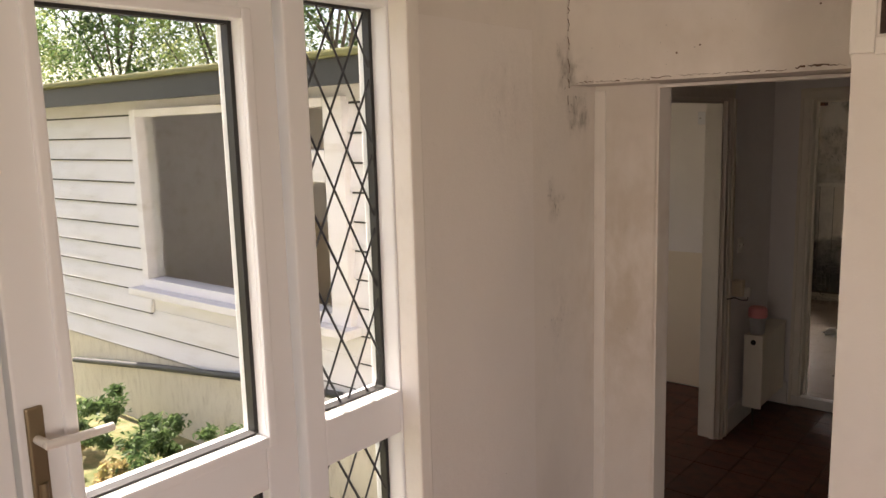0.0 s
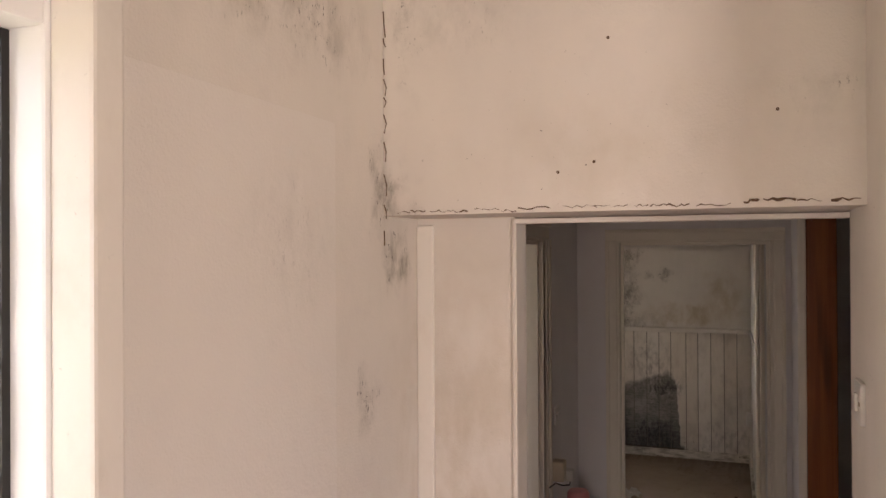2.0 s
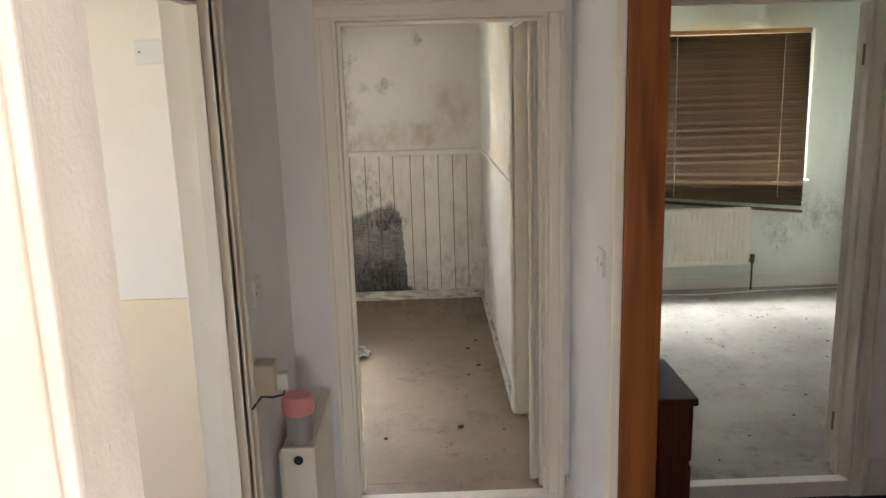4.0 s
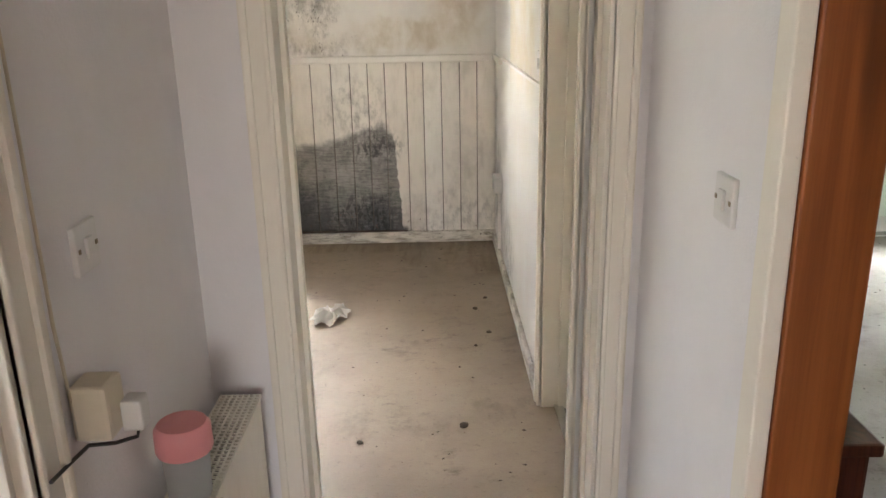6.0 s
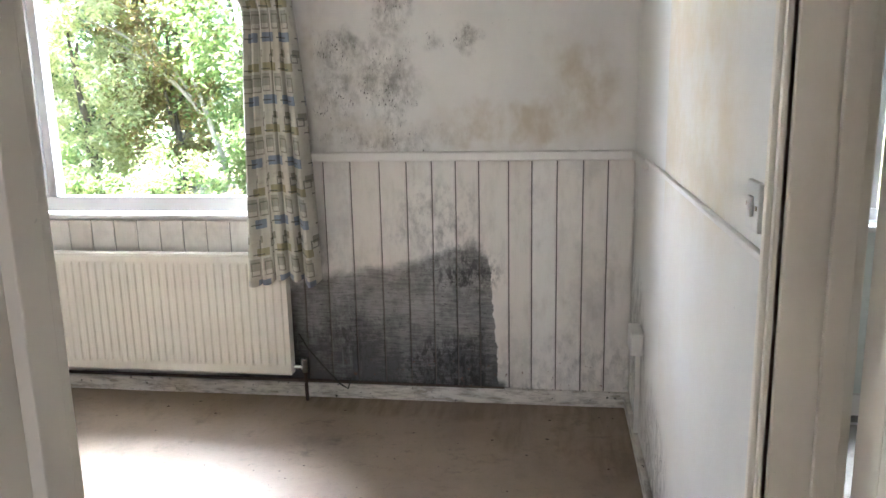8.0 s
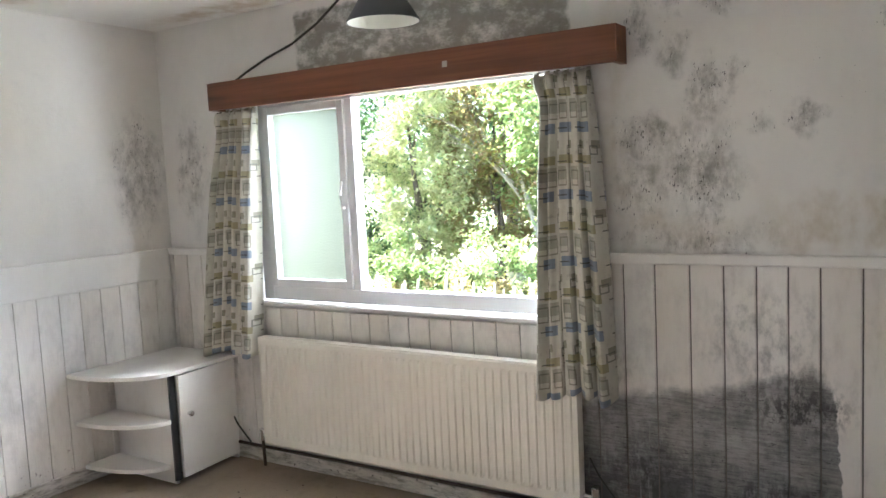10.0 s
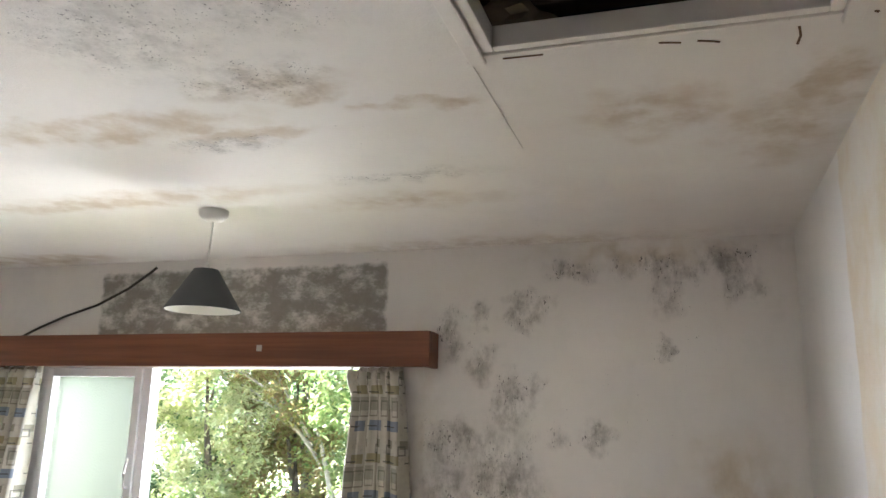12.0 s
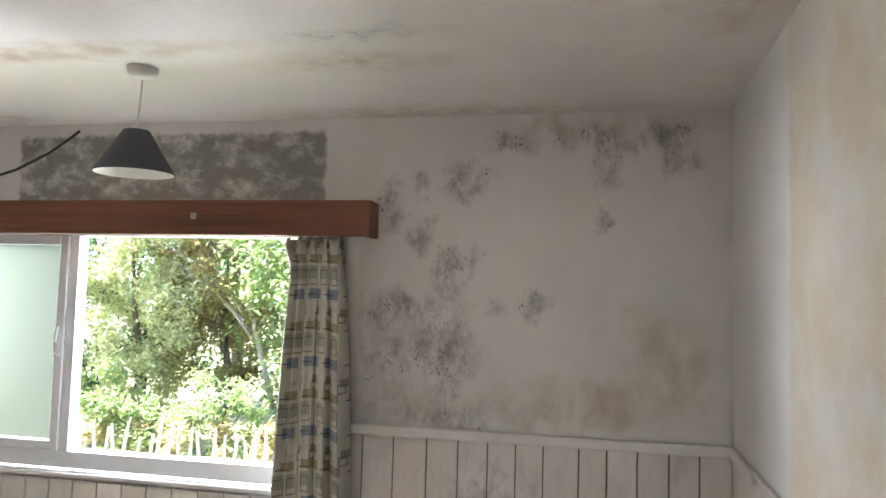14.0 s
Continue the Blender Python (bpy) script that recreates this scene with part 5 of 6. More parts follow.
part("spider", boxes(((lx - 0.052, ly - 0.007, 2.208), (lx + 0.028, ly - 0.001, 2.212)), ((lx - 0.015, ly - 0.044, 2.208), (lx - 0.009, ly + 0.036, 2.212))), M_PLASTIC, lamp)
part("cable", tube([(-3.56, 8.424, 2.40), (-3.585, 8.415, 2.375), (-3.70, 8.412, 2.30), (-3.87, 8.414, 2.225), (-4.05, 8.414, 2.175), (-4.20, 8.412, 2.12), (-4.30, 8.40, 2.07)], 0.006, 6), M_CABLE, thing("hanging_cable", "dark cable looping from the ceiling to the pelmet", "cable"), smooth=True)

# corner cupboard with rounded end shelves
cab = thing("corner_cupboard", "white corner cupboard with rounded shelves and a door ajar", "cupboard")
cz = 0.60
part("side_panel", boxes(((-4.90, 7.976, 0.0), (-4.86, 8.374, cz - 0.02)), bevel=0.003), M_TRIMW, cab)
part("end_panel", boxes(((-4.90, 7.955, 0.0), (-4.44, 7.975, cz - 0.02)), bevel=0.003), M_TRIMW, cab)
part("back_panel", boxes(((-4.90, 8.375, 0.0), (-4.44, 8.392, cz - 0.02)), bevel=0.003), M_TRIMW, cab)
part("floor_panel", boxes(((-4.86, 7.976, 0.05), (-4.45, 8.374, 0.07)), bevel=0.003), M_TRIMW, cab)


def round_shelf(z, r, ext):
    bm = bmesh.new()
    top, bot = [], []
    pts = [(-4.903, 8.39), (-4.903, 7.95 - r)] + [(-4.903 + (0.49 + ext) * math.sin(a), 7.95 - r * math.cos(a)) for a in (k * math.pi / 28 for k in range(1, 14))] + [(-4.413 + ext, 7.965), (-4.413 + ext, 8.39)]
    if ext < 0:
        pts = [(-4.903, 7.952), (-4.903, 7.95 - r)] + [(-4.903 + (0.49 + ext) * math.sin(a), 7.95 - r * math.cos(a)) for a in (k * math.pi / 28 for k in range(1, 15))]
    for x, y in pts:
        top.append(bm.verts.new((x, y, z))), bot.append(bm.verts.new((x, y, z - 0.02)))
    bm.faces.new(top), bm.faces.new(bot[::-1])
    for k in range(len(pts)):
        bm.faces.new((top[k], bot[k], bot[(k + 1) % len(pts)], top[(k + 1) % len(pts)]))
    return bm


part("top", round_shelf(cz, 0.26, 0.01), M_TRIMW, cab)
part("shelf", round_shelf(0.345, 0.24, -0.02), M_TRIMW, cab)
part("shelf", round_shelf(0.10, 0.20, -0.06), M_TRIMW, cab)
cdoor = part("cupboard_door", boxes(((0, 0, 0.03), (0.018, 0.40, cz - 0.03)), bevel=0.003), M_TRIMW, cab)
cdoor.matrix_local = pose(-4.425, 7.985, 0, 0, 0, 3)
knob = part("knob", lathe([(0.008, 0.0), (0.008, 0.012), (0.016, 0.02), (0.014, 0.03), (0.002, 0.033)], (0, 0, 0), 14), M_CHROME, cdoor, "small metal knob", True)
knob.matrix_local = pose(0.018, 0.05, 0.36, 0, 90, 0)
# Black strip that paints the shade in the gap behind the door.
part("gap_shade_strip", boxes(((-4.44, 7.945, 0.02), (-4.428, 7.984, cz - 0.025))), M_BLACK, cab, "black strip painted as the shaded hinge gap")

sock = thing("wall_socket", "old white socket box low in the corner", "socket")
part("box", boxes(((-0.83, 7.90, 0.43), (-0.782, 8.05, 0.52)), bevel=0.006), M_PLASTIC, sock)
part("conduit", boxes(((-0.80, 7.985, 0.07), (-0.782, 8.005, 0.43)), bevel=0.003), M_TRIMW, sock)

paper = thing("torn_paper", "crumpled scrap of torn pale paper on the floor", "paper")
bm = bmesh.new()
rng = random.Random(11)
ring, mid = [], []
for k in range(26):
    a = 2 * math.pi * k / 26
    r_ = 1 + rng.uniform(-0.2, 0.2) + 0.35 * noise.noise(Vector((math.cos(a) * 2, math.sin(a) * 2, 3.1)))
    ring.append(bm.verts.new((-1.695 + 0.085 * r_ * math.cos(a) + 0.03 * math.sin(a), 7.13 + 0.12 * r_ * math.sin(a), 0.004 + 0.03 * rng.random())))
    mid.append(bm.verts.new((-1.695 + 0.045 * r_ * math.cos(a), 7.13 + 0.06 * r_ * math.sin(a), 0.012 + 0.045 * rng.random())))
c0 = bm.verts.new((-1.695, 7.13, 0.03))
for k in range(26):
    bm.faces.new((ring[k], ring[(k + 1) % 26], mid[(k + 1) % 26], mid[k])), bm.faces.new((mid[k], mid[(k + 1) % 26], c0))
pp = part("sheet", bm, M_PAPER, paper)
pp.modifiers.new("thickness", "SOLIDIFY").thickness = 0.0015


def litter(name, label, x0, x1, y0, y1, z, count, seed, big=0.022):
    """Grit, leaf scraps and crumbs scattered over a floor."""
    rng = random.Random(seed)
    bm = bmesh.new()
    for _ in range(count):
        x, y, s, a = rng.uniform(x0, x1), rng.uniform(y0, y1), big * rng.random() ** 4 + 0.002, rng.uniform(0, 6.28)
        h = s * rng.uniform(0.15, 0.5)
        pts = [(s * rng.uniform(0.5, 1) * math.cos(a + q), s * rng.uniform(0.4, 0.8) * math.sin(a + q)) for q in (0, 1.3, 2.4, 3.5, 4.9)]
        base = [bm.verts.new((x + p, y + q, z)) for p, q in pts]
        tip = bm.verts.new((x, y, z + h))
        for k in range(5):
            bm.faces.new((base[k], base[(k + 1) % 5], tip))
    return tagged(link(name, bm, M_DEBRIS), label, "debris", kind="stuff")


litter("floor_grit", "dark grit and leaf scraps on the sheet floor", -4.3, -0.85, 5.6, 8.3, 0.0, 600, 5, 0.010)
litter("carpet_grit", "leaf scraps and grit on the grey carpet", -0.6, 2.0, 5.6, 8.3, 0.0, 500, 6, 0.013)
for k, (x, y, s) in enumerate(((-0.98, 7.20, 0.014), (-1.08, 6.05, 0.017), (-1.0, 6.75, 0.009), (-0.93, 6.9, 0.012), (-1.96, 7.0, 0.008), (-0.92, 7.35, 0.011), (-1.45, 5.95, 0.010))):
    lump = bmesh.new()
    bmesh.ops.create_icosphere(lump, subdivisions=2, radius=s)
    for v in lump.verts:
        v.co = v.co * (1 + 0.5 * noise.noise(v.co * 60 + Vector((k, 0, 0))))
        v.co.z = max(v.co.z * 0.5, -s * 0.25) + s * 0.25
        v.co += Vector((x, y, 0))
    tagged(link("dirt_clod", lump, M_DEBRIS, True), "dark clod of dirt on the floor", "debris", "dirt clods")

# ---- things of the hall ----
hr = thing("radiator", "cream end-on radiator with a perforated top in the hall", "radiator")
part("panel", boxes(((-1.637, 4.85, 0.07), (-1.622, 5.33, 0.515)), bevel=0.004), M_RAD, hr)
part("rear_panel", boxes(((-1.722, 4.85, 0.07), (-1.708, 5.33, 0.515)), bevel=0.004), M_RAD, hr)
cap = part("end_cap", boxes(((-1.728, 4.838, 0.06), (-1.616, 4.852, 0.522)), bevel=0.003), M_RAD, hr)
# No hole is cut: a black disc paints its dark inside.
part("end_hole", lathe([(0.001, -0.003), (0.016, -0.003), (0.016, 0.003), (0.001, 0.003)], (0, 0, 0), 16), M_BLACK, cap, "black disc painted as a shaded round hole").matrix_local = pose(-1.672, 4.838, 0.478, 90, 0, 0)
gr = bmesh.new()
for k in range(8):
    xx = -1.725 + k * 0.0145
    add_box(gr, (xx, 4.852, 0.514), (xx + 0.004, 5.335, 0.520))
for k in range(34):
    yy = 4.852 + k * 0.0145
    add_box(gr, (-1.725, yy, 0.5145), (-1.62, yy + 0.004, 0.5195))
part("top_grille", gr, M_RAD, hr, "perforated steel grille")
# Dark sheet below the grille, painting the shade between the panels.
part("grille_shadow", boxes(((-1.707, 4.855, 0.44), (-1.638, 5.33, 0.445))), M_EAVE, hr, "dark sheet painted as shade inside the radiator")
part("bracket", boxes(((-1.761, 4.95, 0.15), (-1.722, 4.98, 0.45))), M_RAD, hr)
part("bracket", boxes(((-1.761, 5.22, 0.15), (-1.722, 5.25, 0.45))), M_RAD, hr)
part("foot_pipe", tube([(-1.67, 4.86, 0.08), (-1.67, 4.86, FH)], 0.008, 8), M_PIPE, hr)
jar = thing("plastic_jar", "cloudy plastic jar with a pink lid on the radiator", "jar")
part("jar", lathe([(0.001, 0.0), (0.040, 0.0), (0.043, 0.01), (0.047, 0.115), (0.045, 0.12)], (-1.672, 4.905, 0.5205), 28), M_JAR, jar, smooth=True)
part("lid", lathe([(0.044, 0.105), (0.053, 0.105), (0.056, 0.112), (0.055, 0.155), (0.047, 0.166), (0.001, 0.168)], (-1.672, 4.905, 0.5205), 28), M_PINK, jar, "translucent pink lid", True)
ph = thing("phone_box", "yellowed plastic box with a plugged-in adapter and cable", "phone box")
part("box", boxes(((-1.757, 4.66, 0.79), (-1.695, 4.73, 0.885)), bevel=0.008), M_OLDPLASTIC, ph)
part("adapter", boxes(((-1.695, 4.70, 0.785), (-1.66, 4.74, 0.84)), bevel=0.006), M_PLASTIC, ph, "grey-white plug adapter")
part("cable", tube([(-1.675, 4.72, 0.787), (-1.68, 4.72, 0.765), (-1.71, 4.70, 0.765), (-1.735, 4.66, 0.785), (-1.738, 4.60, 0.79), (-1.735, 4.535, 0.80)], 0.0035, 6), M_CABLE, ph, smooth=True)
part("lead", tube([(-1.752, 4.662, 0.86), (-1.750, 4.645, 1.0), (-1.748, 4.64, 1.3), (-1.75, 4.638, 1.9)], 0.003, 6), M_OLDPLASTIC, ph, "thin wall lead", True)

chest = thing("drawer_chest", "dark mahogany chest of drawers against the short wall", "chest")
part("body", boxes(((-0.534, 4.82, FH), (-0.355, 5.16, 0.635)), bevel=0.004), M_DARKWOOD, chest)
part("top", boxes(((-0.535, 4.80, 0.635), (-0.338, 5.18, 0.662)), bevel=0.006), M_DARKWOOD, chest)
for z in (0.42, 0.20, -0.02):
    dr = part("drawer", boxes(((-0.356, 4.835, z), (-0.343, 5.145, z + 0.20)), bevel=0.004), M_DARKWOOD, chest)
    kn = part("knob", lathe([(0.006, 0.0), (0.006, 0.008), (0.012, 0.016), (0.001, 0.022)], (0, 0, 0), 12), M_BRASS, dr, smooth=True)
    kn.matrix_local = pose(-0.343, 4.90, z + 0.12, 0, 90, 0)

# ---- things of the back room ----
rc = radiator("radiator", "cream panel radiator under the blind", 0.28, 1.30, 0.205, 0.665, 8.315, 8.43, 0.042)
part("valve", merge(tube([(1.305, 8.35, 0.24), (1.34, 8.35, 0.24)], 0.011, 8), lathe([(0.014, -0.02), (0.018, 0.0), (0.018, 0.05), (0.010, 0.055)], (1.345, 8.35, 0.235), 12, True), tube([(1.345, 8.35, 0.22), (1.345, 8.35, 0.0)], 0.008, 8)), M_PIPE, rc, "dark radiator valve", True)
blind = thing("slat_blind", "brown wooden slat blind hanging askew over the window", "blind")
bx0, bx1, btop, bottom_l, bottom_r = 0.49, 1.70, 1.975, 0.755, 0.635
part("head_rail", boxes(((bx0, 8.345, btop), (bx1, 8.385, btop + 0.03)), bevel=0.004), wood("blind_head", (0.38, 0.20, 0.06), (0.50, 0.28, 0.09), "x"), blind, "bright yellow-brown head rail")
slat_me = {}
NS = 44
for k in range(NS):
    f0 = (k + 0.5) / NS
    skew = max(0.0, f0 - 0.62) / 0.38
    zc = btop - 0.01 - f0 * (btop - bottom_l - 0.03)
    tilt = math.degrees(math.atan2(-(bottom_l - bottom_r) * skew * skew, bx1 - bx0))
    if "m" not in slat_me:
        bm = boxes(((-0.0015, -0.0195, -0.001), (bx1 - bx0, 0.0195, 0.001)))
        bmesh.ops.rotate(bm, cent=(0, 0, 0), matrix=Matrix.Rotation(radians(66), 3, "X"), verts=bm.verts)
        me = bpy.data.meshes.new("slat")
        bm.to_mesh(me)
        bm.free()
        me.materials.append(M_BLIND)
        slat_me["m"] = me
    sl = shared("slat", slat_me["m"], blind)
    sl.matrix_local = pose(bx0 + 0.02 * f0, 8.365, zc, 4 * math.sin(k * 2.7), tilt * -1.0, 0)
bm = boxes(((0, 8.355, -0.012), (bx1 - bx0, 8.378, 0.012)), bevel=0.004)
br = part("bottom_rail", bm, M_BLIND, blind)
br.matrix_local = pose(bx0 + 0.03, 0, bottom_l - 0.02, 0, math.degrees(math.atan2(bottom_l - bottom_r, bx1 - bx0)), 0)
for x in (bx0 + 0.20, bx1 - 0.20):
    part("cord", tube([(x, 8.348, btop), (x + 0.01, 8.346, bottom_l - 0.02)], 0.0022, 5), M_PAPER, blind, "thin pale cord")
setting("trim_cable", tube([(-0.6, 8.36, 0.012), (0.2, 8.30, 0.010), (0.9, 8.22, 0.008), (1.4, 8.27, 0.010), (2.05, 8.30, 0.010)], 0.005, 6), M_PLASTIC, "white cable lying along the carpet", "cable")

# ---- outside ----
rng = random.Random(21)


def leafy(name, label, centre, size, count, material, seed, leaf=0.06, limbs=5, trunk=True, category="tree"):
    """A tree or bush: tapered trunk with limbs, and a crown of many small separate leaves in uneven clumps."""
    rng = random.Random(seed)
    t = thing(name, label, category)
    cx, cy, cz_ = centre
    sx, sy, sz = size
    if trunk:
        base = Vector((cx, cy, -0.26))
        tip = Vector((cx + rng.uniform(-0.2, 0.2), cy, cz_ + sz * 0.4))
        tr = tube([base, base.lerp(tip, 0.35) + Vector((0.06, 0.03, 0)), base.lerp(tip, 0.7), tip], 0.1, 8, [0.06 * sz ** 0.6, 0.048 * sz ** 0.6, 0.03, 0.012])
        part("trunk", tr, M_BARK, t, smooth=True)
        for k in range(limbs):
            a = base.lerp(tip, rng.uniform(0.3, 0.8))
            b = Vector((cx + rng.uniform(-1, 1) * sx * 0.8, cy + rng.uniform(-1, 1) * sy * 0.8, cz_ + rng.uniform(-0.4, 0.8) * sz))
            part("limb", tube([a, a.lerp(b, 0.5) + Vector((0, 0, 0.15)), b], 0.03, 6, [0.03, 0.02, 0.007]), M_BARK, t, smooth=True)
    clumps = []
    for _ in range(max(10, count // 160)):
        while True:
            p = Vector((rng.uniform(-1, 1), rng.uniform(-1, 1), rng.uniform(-1, 1)))
            if 0.25 < p.length < 1.0:
                break
        clumps.append((Vector((cx + p.x * sx, cy + p.y * sy, cz_ + p.z * sz)), rng.uniform(0.12, 0.34) * min(sx, sz)))
    co, fa = [], []
    for _ in range(count):
        c, r_ = rng.choice(clumps)
        d = Vector((rng.gauss(0, 1), rng.gauss(0, 1), rng.gauss(0, 0.8))) * r_ * 0.55
        p = c + d
        if p.z < -0.2:
            continue
        q = Euler((rng.uniform(-1, 1), rng.uniform(-1, 1), rng.uniform(0, 6.28))).to_matrix()
        L, W = leaf * rng.uniform(0.6, 1.3), leaf * 0.45 * rng.uniform(0.7, 1.2)
        k = len(co)
        for v in ((-L / 2, 0, 0), (0, -W / 2, 0.004), (L / 2, 0, -0.006), (0, W / 2, 0.004)):
            co.append(tuple(p + q @ Vector(v)))
        fa.append((k, k + 1, k + 2, k + 3))
    me = bpy.data.meshes.new("crown")
    me.from_pydata(co, [], fa)
    me.materials.append(material)
    ob = new("crown", me)
    ob.parent = t
    return t


# garden behind the bedroom window
leafy("tree", "dark leafy tree at the garden edge", (-8.3, 14.2, 2.2), (1.5, 1.0, 2.3), 15000, M_LEAF2, 32, 0.10)
leafy("tree", "green hedge tree with sun highlights painted in its creamy leaves", (-6.75, 13.9, 1.6), (0.75, 0.7, 1.9), 15000, M_LEAF4, 31, 0.085)
leafy("tree", "russet and green shrub tree in the sun", (-5.85, 14.2, 1.9), (0.75, 0.7, 1.5), 12000, M_LEAF3, 33, 0.08)
leafy("tree", "light green tree with bare twigs", (-4.7, 14.1, 1.9), (1.0, 0.8, 2.0), 17000, M_LEAF, 34, 0.09)
leafy("tree", "dense sunlit green tree over the hedge", (-3.0, 15.0, 2.4), (1.4, 1.0, 2.2), 12000, M_LEAF, 38, 0.10)
leafy("tree", "tall green tree behind the others", (-7.6, 18.0, 3.2), (3.6, 1.8, 3.2), 16000, M_LEAF2, 35, 0.15)
leafy("tree", "tall pale green tree behind the others", (-1.6, 20.0, 3.4), (3.5, 2.0, 2.8), 8000, M_LEAF, 36, 0.16)
leafy("bush", "low green bush along the fence", (-6.4, 13.0, 0.3), (2.4, 0.4, 0.6), 9000, M_LEAF, 37, 0.07, trunk=False, category="bush")
leafy("bush", "dry brown weeds along the fence", (-5.2, 12.6, 0.0), (2.6, 0.35, 0.45), 8000, M_WEED, 39, 0.08, trunk=False, category="bush")
twigs = thing("bare_branch", "pale bare branches reaching through the leaves", "branch")
rng = random.Random(77)
for k in range(6):
    a = Vector((-5.35 - 0.05 * k, 13.95, 1.2 + 0.10 * k))
    b = Vector((-7.1 + rng.uniform(0, 1.1), 13.8 + rng.uniform(-0.25, 0.2), 2.0 + rng.uniform(-0.3, 0.7)))
    bend = Vector((rng.uniform(-0.1, 0.1), 0, rng.uniform(0.1, 0.3)))
    part("branch", tube([a, a.lerp(b, 0.3) + bend * 0.7, a.lerp(b, 0.55) + bend, a.lerp(b, 0.8) + bend * 0.8, b], 0.02, 6, [0.018, 0.015, 0.011, 0.007, 0.003]), M_TWIG, twigs, smooth=True)
part("stem", tube([(-5.0, 13.98, -0.26), (-5.1, 13.96, 0.6), (-5.45, 13.95, 1.75)], 0.03, 8, [0.05, 0.042, 0.02]), M_TWIG, twigs, smooth=True)
fence = thing("picket_fence", "weathered grey picket fence in the garden", "fence")
bm = boxes(((-0.028, -0.01, -0.26), (0.028, 0.01, 0.44)))
for v in bm.verts:
    if v.co.z > 0.3:
        v.co.x *= 0.35
me = bpy.data.meshes.new("picket")
bm.to_mesh(me)
bm.free()
me.materials.append(M_FENCE)
for k in range(70):
    pk = shared("picket", me, fence)
    pk.matrix_local = pose(-8.2 + k * 0.115 + rng.uniform(-0.03, 0.03), 12.2 + rng.uniform(-0.03, 0.03), rng.uniform(-0.16, 0.05), rng.uniform(-6, 6), rng.uniform(-7, 7), rng.uniform(-20, 20))
part("rail", boxes(((-8.3, 12.22, 0.10), (-1.1, 12.25, 0.16))), M_FENCE, fence)

# beyond the back room window
leafy("tree", "green street tree beyond the back room window", (2.2, 24.0, 3.5), (2.5, 1.5, 2.0), 6000, M_LEAF, 41, 0.14)
house = thing("far_house", "pale rendered house across the lawn", "house")
part("wall", boxes(((-4, 34, -0.3), (9, 40, 3.0))), M_RENDER, house)
hr_ = bmesh.new()
vs = [hr_.verts.new(p) for p in ((-4.4, 33.6, 3.0), (9.4, 33.6, 3.0), (9.4, 40.4, 3.0), (-4.4, 40.4, 3.0), (-4.4, 37, 5.6), (9.4, 37, 5.6))]
for fidx in ((0, 1, 5, 4), (2, 3, 4, 5), (0, 4, 3), (1, 2, 5), (0, 3, 2, 1)):
    hr_.faces.new([vs[i] for i in fidx])
part("roof", hr_, M_ROOF, house)
for x in (-2, 1.5, 5):
    wd = part("window", boxes(((x, 33.97, 0.9), (x + 1.4, 34.02, 2.1)), bevel=0.01), M_UPVC, house)
    part("pane", boxes(((x + 0.08, 33.95, 0.98), (x + 1.32, 33.975, 2.02))), M_EAVE, wd)

# yard outside the glazed door
leafy("tree", "dense evergreen rising behind the wing roof", (-7.7, 7.2, 3.5), (1.3, 1.0, 1.6), 9000, M_LEAF2, 51, 0.08)
leafy("tree", "olive green tree rising behind the wing roof", (-9.8, 7.0, 3.7), (1.6, 1.0, 1.7), 10000, M_LEAF, 52, 0.08)
leafy("tree", "dark evergreen beyond the wing", (-12.2, 6.7, 3.8), (1.8, 1.2, 1.8), 9000, M_LEAF2, 53, 0.10)
leafy("tree", "pale green tree beyond the wing", (-15.6, 6.6, 3.2), (1.8, 1.2, 1.6), 8000, M_LEAF, 58, 0.10)
leafy("bush", "dark green clump of weeds against the plinth", (-4.9, 2.45, -0.02), (0.6, 0.28, 0.22), 2600, M_LEAF2, 54, 0.05, trunk=False, category="bush")
leafy("bush", "green clump of weeds by the plinth", (-4.1, 2.4, 0.0), (0.55, 0.28, 0.26), 3000, M_LEAF2, 55, 0.05, trunk=False, category="bush")
leafy("bush", "dry yellow weeds in the yard", (-4.4, 1.75, -0.12), (1.6, 0.75, 0.16), 9000, M_WEED, 56, 0.09, trunk=False, category="bush")
leafy("bush", "green weeds outside the sidelight", (-3.0, 2.4, -0.1), (0.6, 0.35, 0.2), 1800, M_LEAF, 57, 0.05, trunk=False, category="bush")
part("pipe", tube([(-6.3, 2.86, 0.08), (-5.2, 2.86, 0.22), (-4.1, 2.86, 0.345), (-3.0, 2.86, 0.42)], 0.022, 10), M_EAVE, thing("waste_pipe", "dark waste pipe sloping along the plinth", "pipe"), smooth=True)

# ---- pieces: weatherboards, matchboards, floor tiles ----
bm = bmesh.new()
prof = [(0.0, 0.0), (-0.034, 0.0), (-0.006, 0.165), (0.0, 0.165)]


def clap_mesh(length):
    bm = bmesh.new()
    e = [[bm.verts.new((x, y, z)) for y, z in prof] for x in (0, length)]
    for k in range(4):
        bm.faces.new((e[0][k], e[0][(k + 1) % 4], e[1][(k + 1) % 4], e[1][k]))
    bm.faces.new(e[0][::-1]), bm.faces.new(e[1])
    bmesh.ops.recalc_face_normals(bm, faces=bm.faces)
    me = bpy.data.meshes.new("weatherboard")
    bm.to_mesh(me)
    bm.free()
    me.materials.append(M_CLAP)
    return me


ca, cb_, cc = clap_mesh(1.44), clap_mesh(1.22), clap_mesh(2.04)
z = 0.30
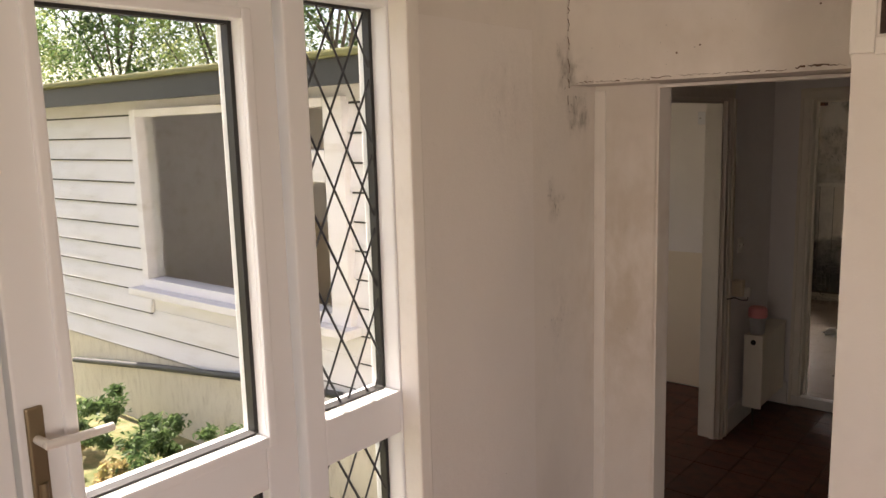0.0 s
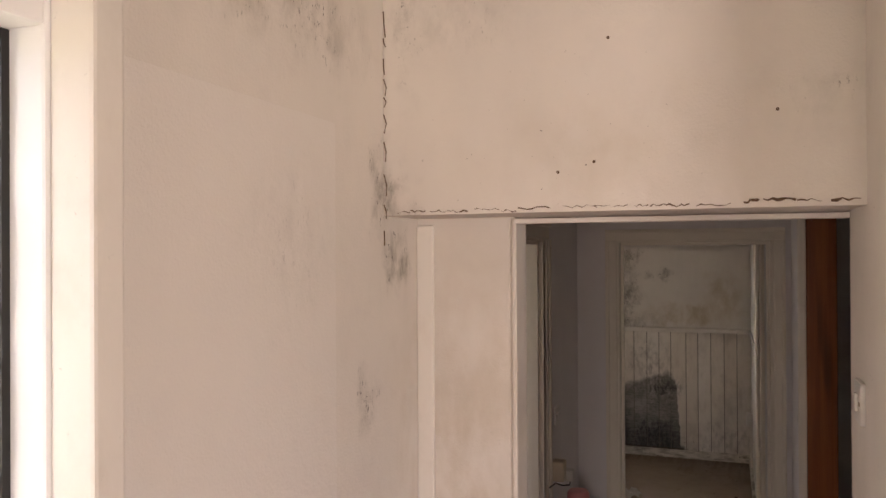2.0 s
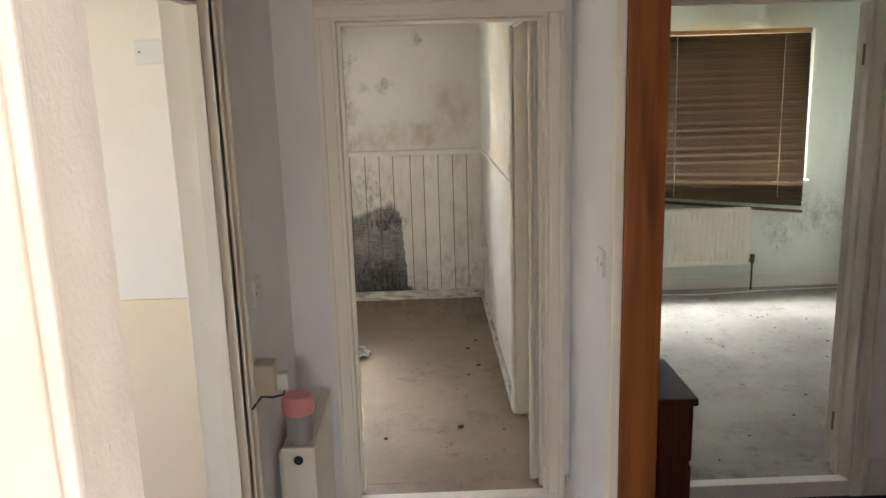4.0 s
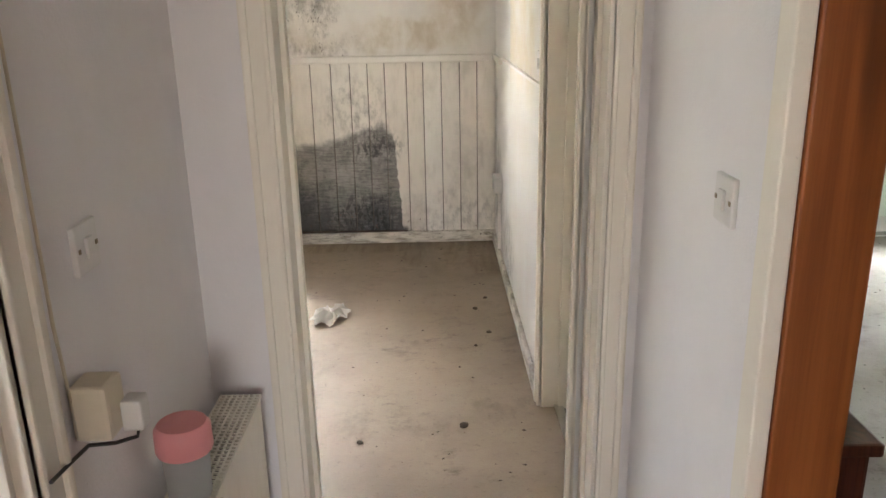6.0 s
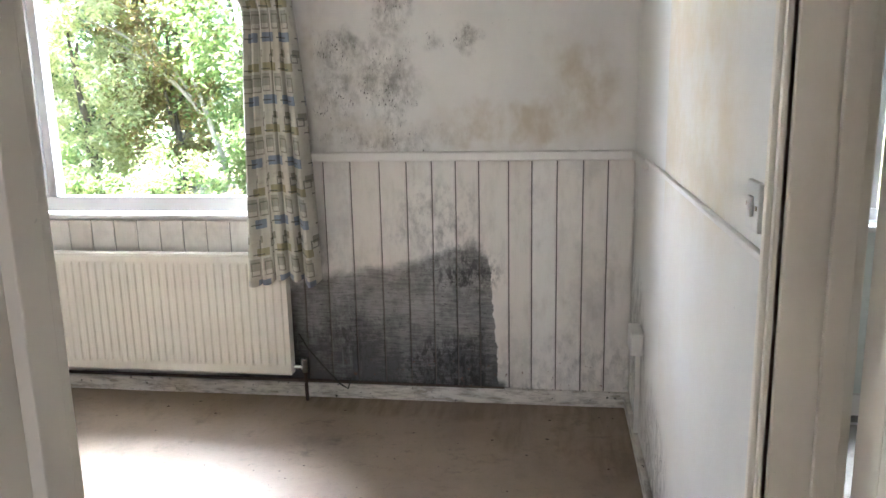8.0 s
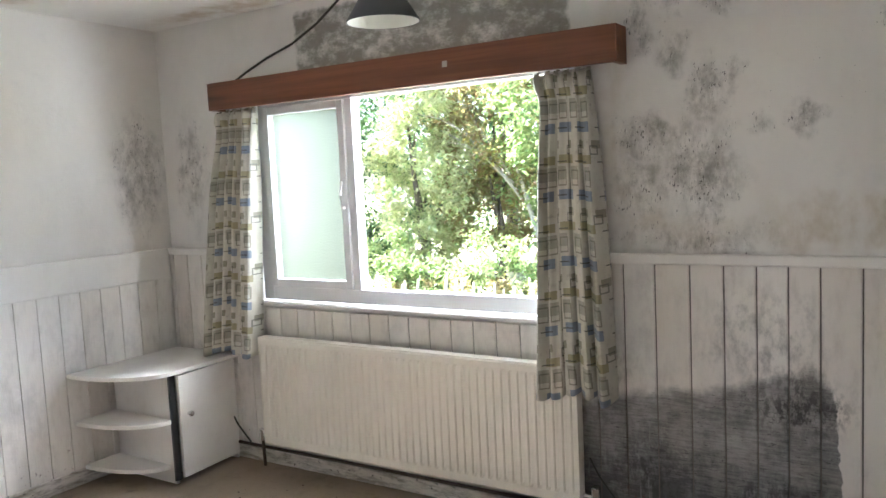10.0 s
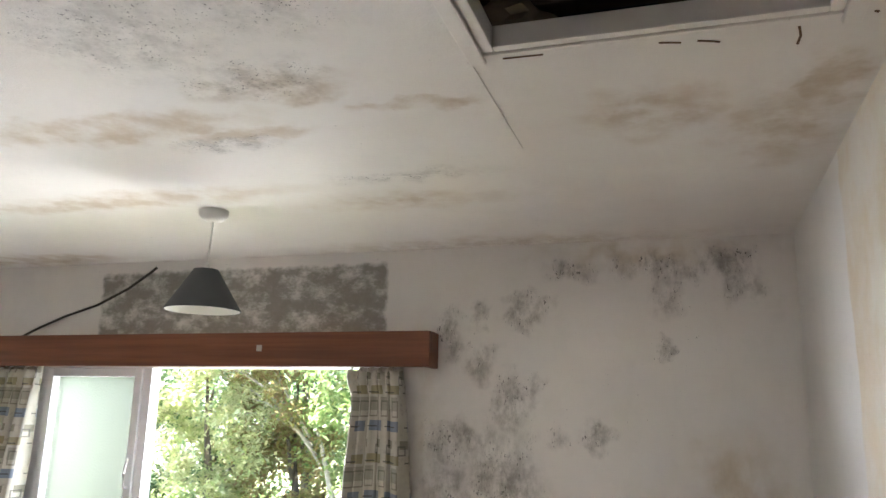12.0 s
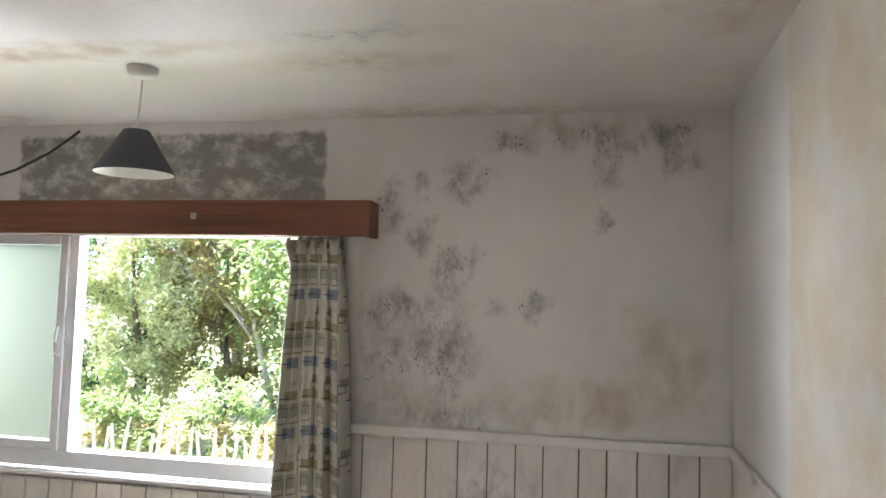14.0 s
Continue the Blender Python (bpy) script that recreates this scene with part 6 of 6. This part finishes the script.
# The dark strips below the boards paint each lap's shadow line.
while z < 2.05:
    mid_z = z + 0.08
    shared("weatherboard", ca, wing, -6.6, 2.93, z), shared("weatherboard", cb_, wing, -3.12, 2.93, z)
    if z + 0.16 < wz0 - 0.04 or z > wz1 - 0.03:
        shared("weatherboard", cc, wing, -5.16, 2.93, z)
        part("lap_shade", boxes(((-5.15, 2.905, z - 0.012), (-3.13, 2.929, z - 0.0005))), M_EAVE, wing, "painted shadow line under a board")
    part("lap_shade", boxes(((-6.59, 2.905, z - 0.012), (-5.17, 2.929, z - 0.0005))), M_EAVE, wing, "painted shadow line under a board")
    part("lap_shade", boxes(((-3.11, 2.905, z - 0.012), (-1.91, 2.929, z - 0.0005))), M_EAVE, wing, "painted shadow line under a board")
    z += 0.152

panel = tagged(new("boarding"), "white matchboard wainscot with a black mould bloom", "wainscot", kind="structure")
grooves = [-0.782, -0.897, -1.004, -1.117, -1.228, -1.331, -1.464, -1.569, -1.677, -1.793, -1.918, -2.053, -2.18]
while grooves[-1] > -4.80:
    grooves.append(grooves[-1] - 0.118)
grooves.append(-4.928)
for a, b in zip(grooves[1:], grooves):
    mid_x = (a + b) / 2
    top = 1.146 if not (-4.30 < mid_x < -2.33) else 0.868
    part("matchboard", boxes(((a + 0.0025, 8.407, 0.07), (b - 0.0025, 8.4305, top)), bevel=0.004), M_BOARD, panel)
# A thin dark strip is set back in each board joint.
for g in grooves[1:-1]:
    top = 1.14 if not (-4.30 < g < -2.33) else 0.862
    part("groove_fill", boxes(((g - 0.0024, 8.414, 0.072), (g + 0.0024, 8.4295, top))), M_JOINT, panel, "dark strip in the board joint")

panel_w = tagged(new("boarding"), "white matchboard wainscot on the side wall", "wainscot", kind="structure")
y = 8.40
while y > 5.6:
    part("matchboard", boxes(((-4.931, y - 0.1155, 0.08), (-4.912, y, 1.012)), bevel=0.0035), M_BOARD, panel_w)
    y -= 0.118

tile = boxes(((-0.098, -0.098, -0.014), (0.098, 0.098, 0.0)), bevel=0.002)
tile_me = bpy.data.meshes.new("quarry_tile")
tile.to_mesh(tile_me)
tile.free()
tile_me.materials.append(M_TILE)
rng = random.Random(9)
for i in range(16):
    for j in range(11):
        shared("quarry_tile", tile_me, floor_hall, -1.66 + i * 0.2, 3.25 + j * 0.2, FH + rng.uniform(-0.0015, 0.0015))
rest = bmesh.new()
for i in range(19):
    for j in range(27):
        x, y = -1.66 + i * 0.2, -2.15 + j * 0.2
        if y < 3.2 and x < 1.95:
            add_box(rest, (x - 0.098, y - 0.098, FH - 0.014), (x + 0.098, y + 0.098, FH))
for i in range(22):
    for j in range(11):
        x, y = -1.86 - i * 0.2, 3.25 + j * 0.2
        add_box(rest, (x - 0.098, y - 0.098, FH - 0.014), (x + 0.098, y + 0.098, FH))
tagged(part("tile_field", rest, M_TILE, floor_hall), kind="stuff")
